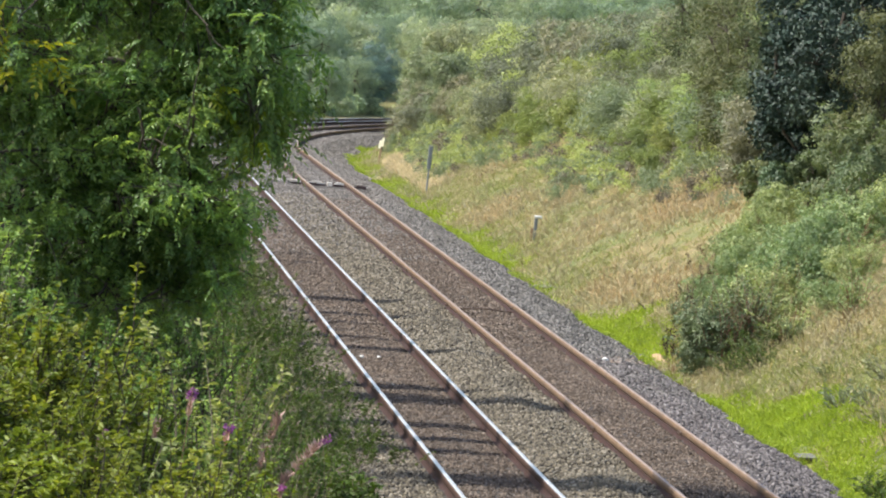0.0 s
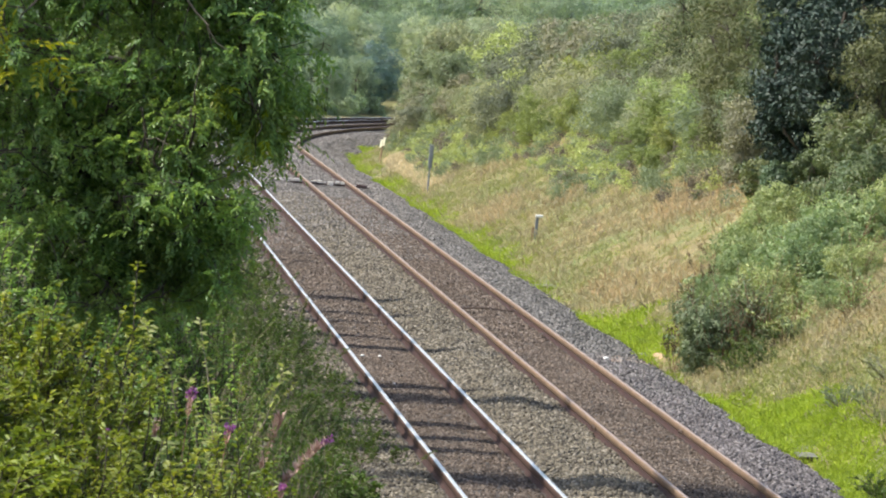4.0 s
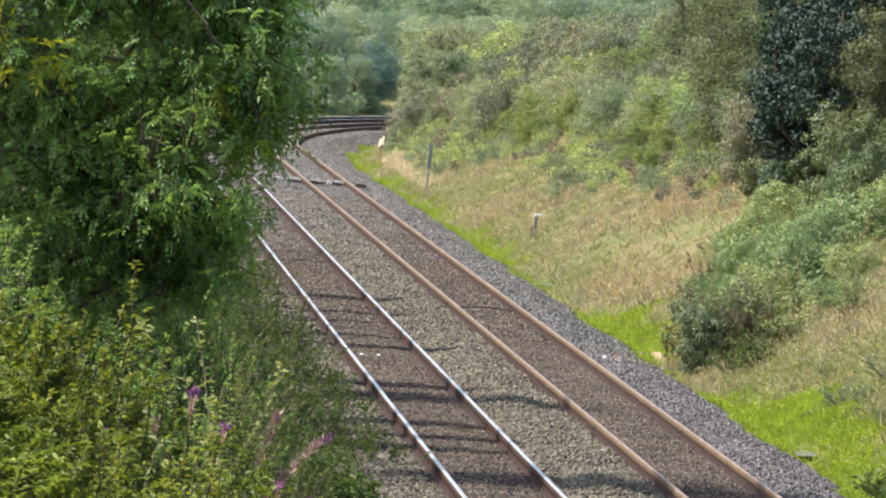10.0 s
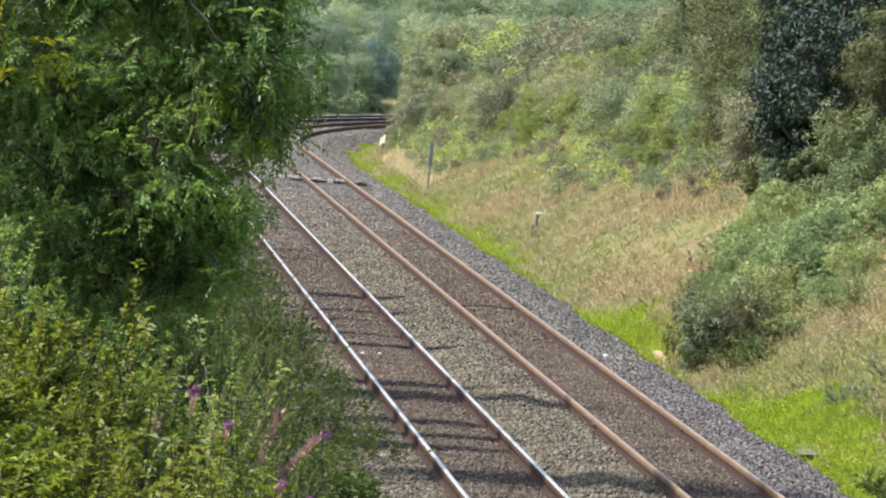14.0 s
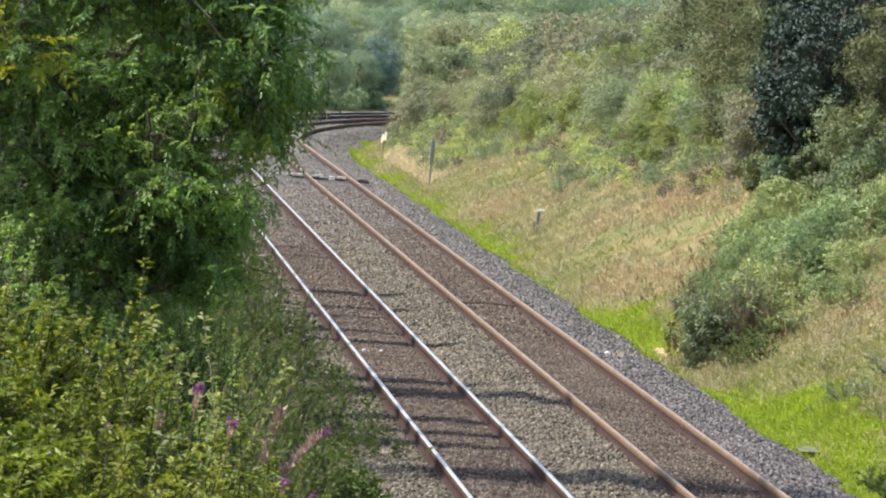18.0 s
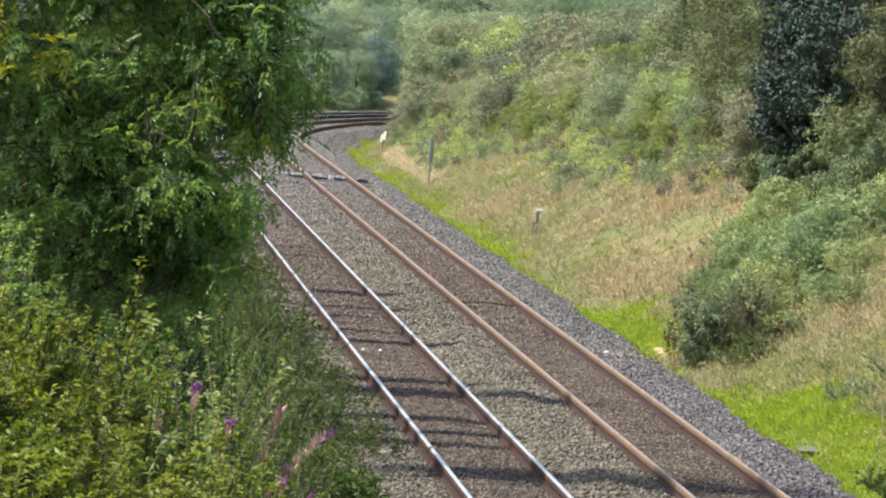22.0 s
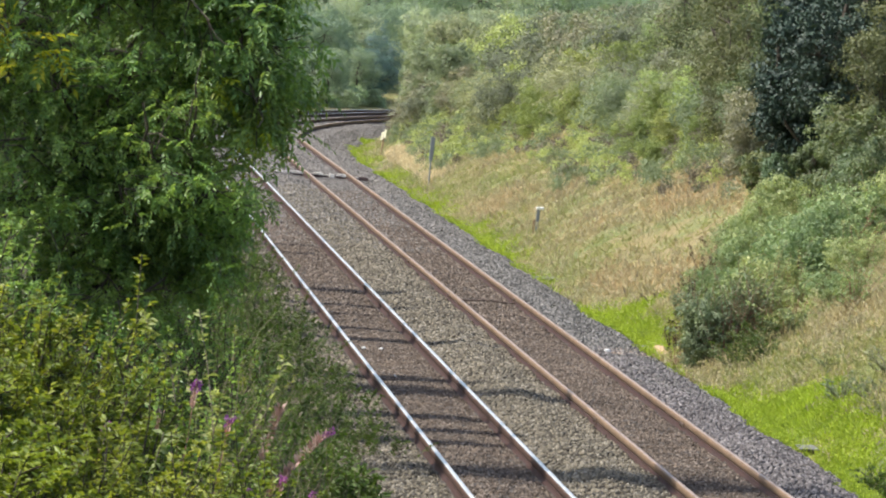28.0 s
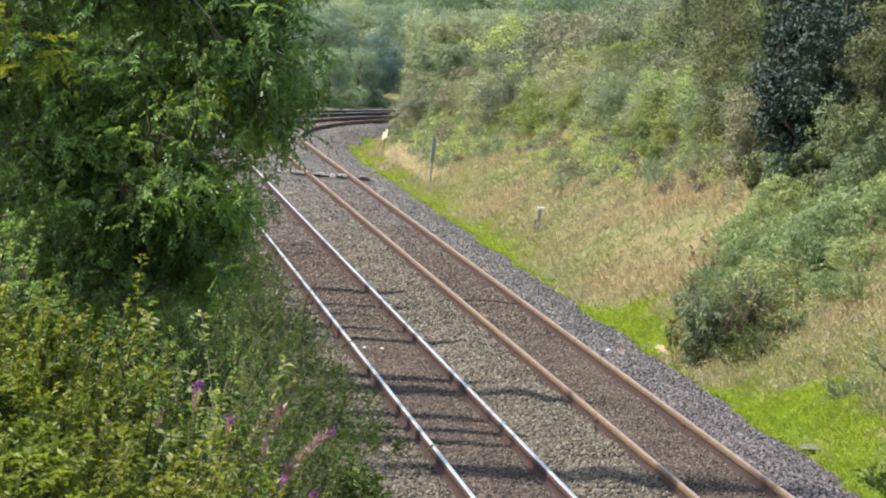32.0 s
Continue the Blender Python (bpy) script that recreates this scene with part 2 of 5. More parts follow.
M = {
    "ground": ground_mat(),
    "ballast": surface("ballast_bed", [(0.3, (0.031, 0.026, 0.0211)), (0.5, (0.0806, 0.0682, 0.0558)), (0.7, (0.124, 0.108, 0.0899))], scale=22, relief=1.0, dist=0.05),
    "stone_grey": stone_mat("grey_stone", [(0.0, (0.0468, 0.044, 0.0404)), (0.35, (0.109, 0.103, 0.0931)), (0.75, (0.172, 0.162, 0.148)), (0.95, (0.265, 0.25, 0.226))]),
    "stone_tan": stone_mat("tan_stone", [(0.0, (0.05, 0.041, 0.03)), (0.35, (0.12, 0.102, 0.072)), (0.8, (0.2, 0.172, 0.12)), (0.97, (0.3, 0.27, 0.21))]),
    "stone_brown": stone_mat("brown_stone", [(0.0, (0.039, 0.0273, 0.0202)), (0.3, (0.1, 0.0735, 0.0524)), (0.8, (0.156, 0.118, 0.0867)), (0.98, (0.267, 0.221, 0.181))]),
    # Paler and more even in tone than the nearer stones.
    "stone_even": stone_mat("pale_even_stone", [(0.0, (0.0912, 0.0826, 0.0733)), (0.4, (0.158, 0.144, 0.128)), (0.8, (0.213, 0.195, 0.172)), (0.97, (0.292, 0.269, 0.24))]),
    "rust": surface("rusty_rail_steel", [(0.3, (0.15, 0.0872, 0.0478)), (0.6, (0.248, 0.166, 0.0996)), (0.8, (0.302, 0.226, 0.147))], scale=18, rough=0.75, relief=0.3, dist=0.003),
    "dark_rust": surface("dark_red_rust", [(0.3, (0.0211, 0.0068, 0.00391)), (0.7, (0.055, 0.0199, 0.0117))], scale=18, rough=0.85),
    "brown_rust": surface("brown_rail_rust", [(0.3, (0.0626, 0.029, 0.02)), (0.6, (0.109, 0.0587, 0.04)), (0.8, (0.158, 0.0968, 0.0663))], scale=9, rough=0.75, relief=0.3, dist=0.003),
    # Worn bright; the sky's white reflection is put into the pale base colour.
    "polish": surface("polished_glare_head", [(0.3, (0.622, 0.609, 0.586)), (0.7, (0.747, 0.732, 0.707))], scale=8, rough=0.3, metal=0.4, relief=0.05, dist=0.001),
    "dull": surface("dull_rail_head", [(0.3, (0.274, 0.191, 0.141)), (0.7, (0.426, 0.329, 0.255))], scale=8, rough=0.5, metal=0.2, relief=0.1, dist=0.001),
    "dark_steel": surface("dark_oily_steel", [(0.3, (0.05, 0.035, 0.028)), (0.7, (0.12, 0.075, 0.05))], scale=30, rough=0.6),
    "timber": surface("weathered_timber", [(0.3, (0.05, 0.035, 0.035)), (0.7, (0.11, 0.075, 0.07))], scale=14, rough=0.9),
    "pale_timber": surface("bleached_timber", [(0.3, (0.5, 0.46, 0.4)), (0.7, (0.75, 0.72, 0.66))], scale=14, rough=0.9),
    "concrete": surface("mossy_concrete", [(0.3, (0.12, 0.125, 0.0864)), (0.7, (0.21, 0.21, 0.163))], scale=16, rough=0.9),
    "stone_mauve": stone_mat("mauve_stone", [(0.0, (0.05, 0.043, 0.042)), (0.35, (0.108, 0.095, 0.092)), (0.75, (0.17, 0.152, 0.147)), (0.95, (0.26, 0.24, 0.23))]),
    "chipping": stone_mat("tan_chipping", [(0.0, (0.16, 0.12, 0.09)), (0.5, (0.27, 0.21, 0.165)), (1.0, (0.42, 0.36, 0.3))]),
    "bleached": leaf_mat("bleached_grass_blade", [(0.0, (0.58, 0.52, 0.33)), (0.5, (0.7, 0.64, 0.44)), (1.0, (0.85, 0.8, 0.6))], glow=0.5, rough=0.7, tint=(1.05, 1.02, 0.85)),
    "white": surface("white_paint", [(0.3, (0.7, 0.7, 0.66)), (0.7, (0.86, 0.86, 0.84))], scale=20, rough=0.6),
    "cream": surface("cream_paint", [(0.3, (0.81, 0.734, 0.497)), (0.7, (0.92, 0.886, 0.67))], scale=20, rough=0.6),
    "grey_post": surface("galvanised_post", [(0.3, (0.179, 0.197, 0.209)), (0.7, (0.267, 0.287, 0.295))], scale=20, rough=0.55, metal=0.3),
    "wood_post": surface("brown_post", [(0.3, (0.22, 0.14, 0.08)), (0.7, (0.38, 0.26, 0.15))], scale=20, rough=0.85),
    "clay": surface("tan_clay", [(0.3, (0.35, 0.224, 0.112)), (0.7, (0.476, 0.336, 0.189))], scale=20, rough=0.85),
    "bark": surface("bark", [(0.3, (0.035, 0.028, 0.02)), (0.7, (0.11, 0.09, 0.065))], scale=25, rough=0.95, relief=0.8, dist=0.02),
    "twig": surface("pale_twig", [(0.3, (0.12, 0.1, 0.07)), (0.7, (0.26, 0.22, 0.15))], scale=25, rough=0.9),
    "stem": surface("reddish_stem", [(0.3, (0.22, 0.10, 0.08)), (0.7, (0.36, 0.2, 0.13))], scale=25, rough=0.8),
    "petal": leaf_mat("magenta_petal", [(0.0, (0.299, 0.081, 0.285)), (0.6, (0.413, 0.153, 0.392)), (1.0, (0.499, 0.27, 0.442))], tint=(1.1, 0.9, 1.1)),
    "pod": leaf_mat("pink_seed_pod", [(0.0, (0.509, 0.302, 0.289)), (0.6, (0.74, 0.541, 0.475)), (1.0, (0.92, 0.864, 0.743))], glow=0.25, tint=(1.1, 0.95, 0.9)),
    # Ash and shrub: wide tone patches put lit and dark clumps into the colour.
    "ash": leaf_mat("ash_leaf", [(0.0, (0.1, 0.178, 0.0661)), (0.5, (0.172, 0.307, 0.0994)), (0.85, (0.292, 0.437, 0.133)), (1.0, (0.463, 0.583, 0.193))], glow=0.5, rough=0.3, big=(0.55, 1.4), big_scale=1.6, tint=(1.25, 1.2, 0.6)),
    "shrub": leaf_mat("shrub_leaf", [(0.0, (0.0889, 0.139, 0.0279)), (0.5, (0.165, 0.231, 0.0401)), (0.85, (0.254, 0.307, 0.0541)), (1.0, (0.376, 0.391, 0.0926))], glow=0.4, rough=0.42, big=(0.6, 1.35), big_scale=2.0, tint=(1.3, 1.25, 0.5)),
    "weed": leaf_mat("weed_leaf", [(0.0, (0.05, 0.0929, 0.0193)), (0.5, (0.085, 0.145, 0.029)), (0.85, (0.131, 0.192, 0.0433)), (1.0, (0.199, 0.244, 0.0769))], glow=0.35, rough=0.5, big=(0.6, 1.3), big_scale=2.0),
    "dark": leaf_mat("ivy_leaf", [(0, (0.0174, 0.0349, 0.0257)), (0.5, (0.0332, 0.0609, 0.0432)), (0.75, (0.0594, 0.0958, 0.0706)), (1, (0.102, 0.146, 0.115))], glow=0.08, rough=0.5),
    # Scrub leaves, both kinds: partly paled, tones narrowed to paint in haze.
    "scrub": leaf_mat("hawthorn_leaf", [(0, (0.194, 0.24, 0.165)), (0.5, (0.276, 0.325, 0.215)), (0.85, (0.349, 0.39, 0.265)), (1, (0.408, 0.42, 0.331))], glow=0.35, rough=0.6),
    "scrub_grey": leaf_mat("dull_scrub_leaf", [(0, (0.181, 0.2, 0.147)), (0.5, (0.25, 0.26, 0.188)), (0.85, (0.304, 0.31, 0.233)), (1, (0.363, 0.36, 0.293))], glow=0.3, rough=0.65),
    "bramble": leaf_mat("bramble_leaf", [(0.0, (0.151, 0.227, 0.109)), (0.5, (0.284, 0.377, 0.181)), (0.85, (0.471, 0.527, 0.281)), (1.0, (0.67, 0.694, 0.428))], glow=0.3, rough=0.5),
    "bright": leaf_mat("fresh_green_leaf", [(0.0, (0.164, 0.256, 0.0379)), (0.5, (0.286, 0.404, 0.0461)), (1.0, (0.437, 0.532, 0.084))], glow=0.45, rough=0.6),
    # Next three: distance haze is blued and paled into the leaf colour.
    "hazed_blue": leaf_mat("hazed_blue_leaf", [(0, (0.138, 0.214, 0.247)), (0.5, (0.186, 0.276, 0.307)), (1, (0.262, 0.359, 0.374))], glow=0.45, rough=0.7),
    "hazed_grey": leaf_mat("hazed_grey_leaf", [(0, (0.229, 0.3, 0.249)), (0.5, (0.293, 0.374, 0.305)), (1, (0.389, 0.454, 0.375))], glow=0.45, rough=0.6),
    "far": leaf_mat("hazed_woodland_leaf", [(0, (0.152, 0.257, 0.348)), (0.5, (0.199, 0.318, 0.393)), (1, (0.264, 0.384, 0.446))], glow=0.45, rough=0.7, big_scale=0.15),
    "dead": leaf_mat("dead_leaf", [(0.0, (0.161, 0.13, 0.0955)), (0.5, (0.272, 0.227, 0.171)), (1.0, (0.42, 0.364, 0.273))], glow=0.2, rough=0.8, tint=(1.0, 0.95, 0.9)),
    "sloe": leaf_mat("dull_dark_leaf", [(0, (0.0784, 0.1, 0.0537)), (0.5, (0.118, 0.147, 0.0729)), (1, (0.169, 0.196, 0.107))], glow=0.25, rough=0.65),
    # Olive leaf with the distance haze paled into its colour.
    "olive": leaf_mat("hazed_olive_leaf", [(0, (0.301, 0.376, 0.311)), (0.5, (0.373, 0.464, 0.366)), (1, (0.482, 0.558, 0.467))], glow=0.45, rough=0.65),
    # Ash leaf with the sun shining through put into its yellow-green colour.
    "lime": leaf_mat("sunlit_ash_leaf", [(0.0, (0.2, 0.26, 0.02)), (0.6, (0.32, 0.36, 0.03)), (1.0, (0.42, 0.4, 0.05))], glow=0.55, rough=0.4),
    "hazel": leaf_mat("hazel_leaf", [(0, (0.197, 0.249, 0.093)), (0.5, (0.276, 0.327, 0.127)), (1, (0.369, 0.407, 0.218))], glow=0.45, rough=0.55),
    "key": leaf_mat("seed_key", [(0.0, (0.05, 0.035, 0.02)), (0.6, (0.09, 0.062, 0.035)), (1.0, (0.15, 0.11, 0.06))], glow=0.2, rough=0.6),
    # Paler copy of the ivy leaf; its sunlit tone is in the colour.
    "ivy_lit": leaf_mat("ivy_lit_leaf", [(0.0, (0.0612, 0.0875, 0.0439)), (0.5, (0.128, 0.171, 0.0782)), (0.8, (0.204, 0.249, 0.117)), (1.0, (0.275, 0.313, 0.185))], glow=0.25, rough=0.45),
    # Fresh green leaf, its tones narrowed to paint in some haze.
    "fresh": leaf_mat("fresh_bush_leaf", [(0, (0.272, 0.353, 0.143)), (0.5, (0.356, 0.444, 0.179)), (1, (0.451, 0.525, 0.291))], glow=0.35, rough=0.6),
    "thicket": leaf_mat("thicket_leaf", [(0.0, (0.0834, 0.128, 0.0735)), (0.5, (0.138, 0.203, 0.113)), (0.85, (0.222, 0.28, 0.175)), (1.0, (0.333, 0.39, 0.288))], glow=0.25, rough=0.45),
    "straw": leaf_mat("dry_grass_blade", [(0.0, (0.437, 0.377, 0.228)), (0.5, (0.57, 0.505, 0.318)), (0.85, (0.694, 0.632, 0.435)), (1.0, (0.779, 0.755, 0.584))], glow=0.45, rough=0.7, big_scale=0.7, tint=(1.05, 1.0, 0.8)),
    "rust_grass": leaf_mat("reddish_grass_blade", [(0.0, (0.414, 0.349, 0.213)), (0.5, (0.523, 0.46, 0.292)), (1.0, (0.63, 0.601, 0.414))], glow=0.45, rough=0.7, tint=(1.05, 0.95, 0.8)),
    "green_grass": leaf_mat("green_grass_blade", [(0.0, (0.258, 0.284, 0.127)), (0.5, (0.355, 0.369, 0.172)), (1.0, (0.479, 0.459, 0.265))], glow=0.45, rough=0.65),
}

# ---- mesh helpers ----
rng = np.random.default_rng(7)


def mesh_np(name, verts, tris, mats, index=None, smooth=False):
    """A mesh from arrays: verts (n, 3), faces (m, k)."""
    me = bpy.data.meshes.new(name)
    verts, tris = np.asarray(verts, np.float32), np.asarray(tris, np.int32)
    m, k = tris.shape
    me.vertices.add(len(verts))
    me.vertices.foreach_set("co", verts.ravel())
    me.loops.add(m * k)
    me.loops.foreach_set("vertex_index", tris.ravel())
    me.polygons.add(m)
    me.polygons.foreach_set("loop_start", np.arange(0, m * k, k, dtype=np.int32))
    for mt in mats if isinstance(mats, (list, tuple)) else [mats]:
        me.materials.append(mt)
    if index is not None:
        me.polygons.foreach_set("material_index", np.asarray(index, np.int32))
    if smooth:
        me.polygons.foreach_set("use_smooth", np.ones(m, dtype=bool))
    me.update(calc_edges=True)
    return me


def part(name, bm, material, parent, label=""):
    """One bmesh (or mesh) as one object under a thing or a part."""
    if isinstance(bm, bpy.types.Mesh):
        me = bm
    else:
        me = bpy.data.meshes.new(name)
        bm.to_mesh(me)
        bm.free()
        me.materials.append(material)
    ob = new(name, me)
    ob.parent = parent
    if label:
        ob["label"] = label
    return ob


def thing(name, m, label, category, group="", kind=""):
    ob = new(name)
    ob.empty_display_size = 0.2
    ob.matrix_basis = m
    return tagged(ob, label, category, group, kind)


def unit(v):
    return v / np.maximum(np.linalg.norm(v, axis=1, keepdims=True), 1e-9)


def leaves(C, A, N, L, wide=0.42, fold=0.25):
    """Pointed blades: centre of the stalk end C, axis A, face normal N, length L; two folded faces each."""
    n = len(C)
    A = unit(A)
    S = unit(np.cross(A, N))
    N = np.cross(S, A)
    L = np.broadcast_to(np.asarray(L, float), (n,))[:, None]
    mid = C + A * L * 0.45
    V = np.stack([C, mid + S * L * wide * 0.5 + N * L * fold * 0.4, C + A * L - N * L * 0.12, mid - S * L * wide * 0.5 + N * L * fold * 0.4], 1)
    b = np.arange(n)[:, None] * 4
    F = np.concatenate([b + [0, 1, 2], b + [0, 2, 3]], 0)
    return V.reshape(-1, 3), F


def join(sets):
    V, F, o = [], [], 0
    for v, f in sets:
        V.append(v)
        F.append(np.asarray(f) + o)
        o += len(v)
    return np.concatenate(V), np.concatenate(F)


def tubes(paths, sides=5):
    """Tapered limbs. paths: lists of (point, radius)."""
    sets = []
    for path in paths:
        P = np.array([p for p, _ in path], float)
        R = np.array([r for _, r in path], float)
        T = unit(np.gradient(P, axis=0))
        ref = np.array([0.0, 0.0, 1.0]) if abs(T[0, 2]) < 0.8 else np.array([1.0, 0.0, 0.0])
        U = unit(np.cross(T, ref))
        W = np.cross(T, U)
        a = np.linspace(0, 2 * math.pi, sides, endpoint=False)
        ring = P[:, None] + R[:, None, None] * (np.cos(a)[None, :, None] * U[:, None] + np.sin(a)[None, :, None] * W[:, None])
        k = len(P)
        q = []
        for i in range(k - 1):
            for j in range(sides):
                a0, a1 = i * sides + j, i * sides + (j + 1) % sides
                q += [(a0, a1, a1 + sides), (a0, a1 + sides, a0 + sides)]
        sets.append((ring.reshape(-1, 3), np.array(q)))
    return join(sets)


def limb(a, b, r0, r1, bend=0.15, k=6, g=None):
    """A bent limb from a to b as a list of (point, radius)."""
    g = g or rng
    a, b = np.array(a, float), np.array(b, float)
    ln = np.linalg.norm(b - a)
    off = g.normal(0, bend * ln * 0.5, 3)
    out = []
    for i in range(k + 1):
        t = i / k
        out.append((a + (b - a) * t + off * math.sin(math.pi * t) + g.normal(0, 0.012 * ln, 3) * (0 < t < 1), r0 + (r1 - r0) * t))
    return out


def box(bm, x0, x1, y0, y1, z0, z1, bevel=0.0):
    r = bmesh.ops.create_cube(bm, size=1.0, matrix=Matrix.Translation(((x0 + x1) / 2, (y0 + y1) / 2, (z0 + z1) / 2)) @ Matrix.Diagonal((x1 - x0, y1 - y0, z1 - z0, 1)))
    if bevel:
        es = list({e for v in r["verts"] for e in v.link_edges})
        bmesh.ops.bevel(bm, geom=es, offset=bevel, segments=1, affect="EDGES")
    return bm


def cyl(bm, r0, r1, z0, z1, x=0.0, y=0.0, seg=12):
    bmesh.ops.create_cone(bm, cap_ends=True, segments=seg, radius1=r0, radius2=r1, depth=z1 - z0, matrix=Matrix.Translation((x, y, (z0 + z1) / 2)))
    return bm


# ---- the line of the track ----
S0, RADIUS, EASE = 296.1, 279.8, 3.2
_s = np.arange(-60.0, 620.0, 0.5)
_k = np.clip((_s - S0) / EASE, 0, 1) / RADIUS
_th = np.concatenate([[0], np.cumsum((_k[1:] + _k[:-1]) / 2 * 0.5)])
_x = np.concatenate([[0], np.cumsum(np.sin((_th[1:] + _th[:-1]) / 2) * 0.5)])
_y = -60.0 + np.concatenate([[0], np.cumsum(np.cos((_th[1:] + _th[:-1]) / 2) * 0.5)])


def on_track(s, d):
    """World x, y at s metres along and d metres to the right of the first rail."""
    s, d = np.asarray(s, float), np.asarray(d, float)
    th = np.interp(s, _s, _th)
    return np.interp(s, _s, _x) + d * np.cos(th), np.interp(s, _s, _y) - d * np.sin(th)


def to_track(x, y):
    """s and d of a world place (straight, then circle)."""
    x, y = np.asarray(x, float), np.asarray(y, float)
    sc = S0 + EASE / 2
    cx, cy = RADIUS, sc
    ang = np.arctan2(y - cy, -(x - cx))
    dc = RADIUS - np.hypot(x - cx, y - cy)
    bent = y > sc
    return np.where(bent, sc + ang * RADIUS, y), np.where(bent, dc, x)


def smooth(a, b, t):
    u = np.clip((t - a) / (b - a), 0, 1)
    return u * u * (3 - 2 * u)


def ground_z(x, y):
    s, d = to_track(x, y)
    d = np.clip(d, -400, 400)
    base = -0.72
    right = np.clip(d - 7.6, 0, None)
    top_r = 6.4 - 2.9 * smooth(225, 295, s)
    zr = np.minimum(right * 0.6, top_r) + np.clip(right - top_r / 0.6, 0, None) * 0.03
    left = np.clip(-2.3 - d, 0, None)
    top_l = 5.9 - 5.4 * smooth(170, 330, s)
    steep = 1.0 - 0.15 * smooth(80, 110, s)
    zl = np.minimum(left * steep, top_l) + np.clip(left - top_l / steep, 0, 120) * 0.03
    lump = 0.10 * np.sin(x * 1.3 + 0.7 * np.sin(y * 0.31)) * np.sin(y * 0.53 + 1.1 * np.sin(x * 0.7)) + 0.05 * np.sin(x * 3.1 + y * 1.7)
    return base + zr + zl + lump * np.clip((right + left) / 2.0, 0, 1)


def put(s, d):
    """A place on the ground beside the track."""
    x, y = on_track(s, d)
    return float(x), float(y), float(ground_z(x, y))


def axis(parts):
    return np.unique(np.concatenate([np.arange(a, b, c) for a, b, c in parts]))


# ---- ground ----
def build_ground():
    xs = axis([(-3000, -200, 200), (-200, -30, 10), (-30, -10, 1.5), (-10, 20, 0.5), (20, 60, 2.0), (60, 300, 12), (300, 3001, 225)])
    ys = axis([(-800, -50, 75), (-50, 90, 4), (90, 380, 0.8), (380, 600, 4), (600, 1000, 20), (1000, 4001, 250)])
    X, Y = np.meshgrid(xs, ys)
    V = np.stack([X, Y, ground_z(X, Y)], -1).reshape(-1, 3)
    nx = len(xs)
    i = (np.arange(len(ys) - 1)[:, None] * nx + np.arange(nx - 1)[None]).ravel()
    F = np.stack([i, i + 1, i + nx + 1, i + nx], 1)
    ob = new("ground", mesh_np("ground", V, F, M["ground"], smooth=True))
    tagged(ob, "dry turf and earth on the slopes of a railway cutting", "ground", kind="structure")


build_ground()

BED = ((-2.7, -0.85), (-2.3, -0.66), (-1.35, -0.25), (-0.5, -0.195), (0.0, -0.195), (0.35, -0.19), (0.75, -0.175), (1.15, -0.19), (1.5, -0.195), (1.8, -0.19), (2.45, -0.1), (3.05, -0.19),
       (3.4, -0.195), (3.75, -0.19), (4.15, -0.175), (4.55, -0.19), (4.9, -0.195), (5.3, -0.19), (5.9, -0.235), (7.2, -0.66), (7.6, -0.9))
BD, BZ = np.array([b[0] for b in BED]), np.array([b[1] for b in BED])


def bed_z(s, d):
    return np.interp(d, BD, BZ) + 0.02 * np.sin(s * 0.9 + 2 * np.sin(d * 1.3)) * np.clip(np.abs(d - 2.45) < 0.9, 0.3, 1)


def build_ballast():
    ds = np.arange(-2.7, 7.61, 0.12)
    ss = axis([(-40, 95, 3.0), (95, 200, 0.2), (200, 420, 0.5), (420, 600, 3.0)])
    S, D = np.meshgrid(ss, ds, indexing="ij")
    X, Y = on_track(S, D)
    edge = (D > -2.65) & (D < 7.55)
    Z = bed_z(S, D) + rng.normal(0, 0.010, S.shape) * edge
    V = np.stack([X, Y, Z], -1).reshape(-1, 3)
    k = len(ds)
    i = (np.arange(len(ss) - 1)[:, None] * k + np.arange(k - 1)[None]).ravel()
    F = np.stack([i, i + 1, i + k + 1, i + k], 1)
    ob = new("track_bed", mesh_np("track_bed", V, F, M["ballast"]))
    tagged(ob, "packed grey-brown stone ballast bed of a double track", "ballast", kind="structure")


build_ballast()


def toe(s):
    """Ragged line where the grass meets the ballast."""
    return 7.16 + 0.26 * np.sin(s * 0.7) * np.sin(s * 0.23 + 1) + 0.17 * np.sin(s * 0.31 + 2.0) + 0.09 * np.sin(s * 2.9 + 1.3 * np.sin(s))


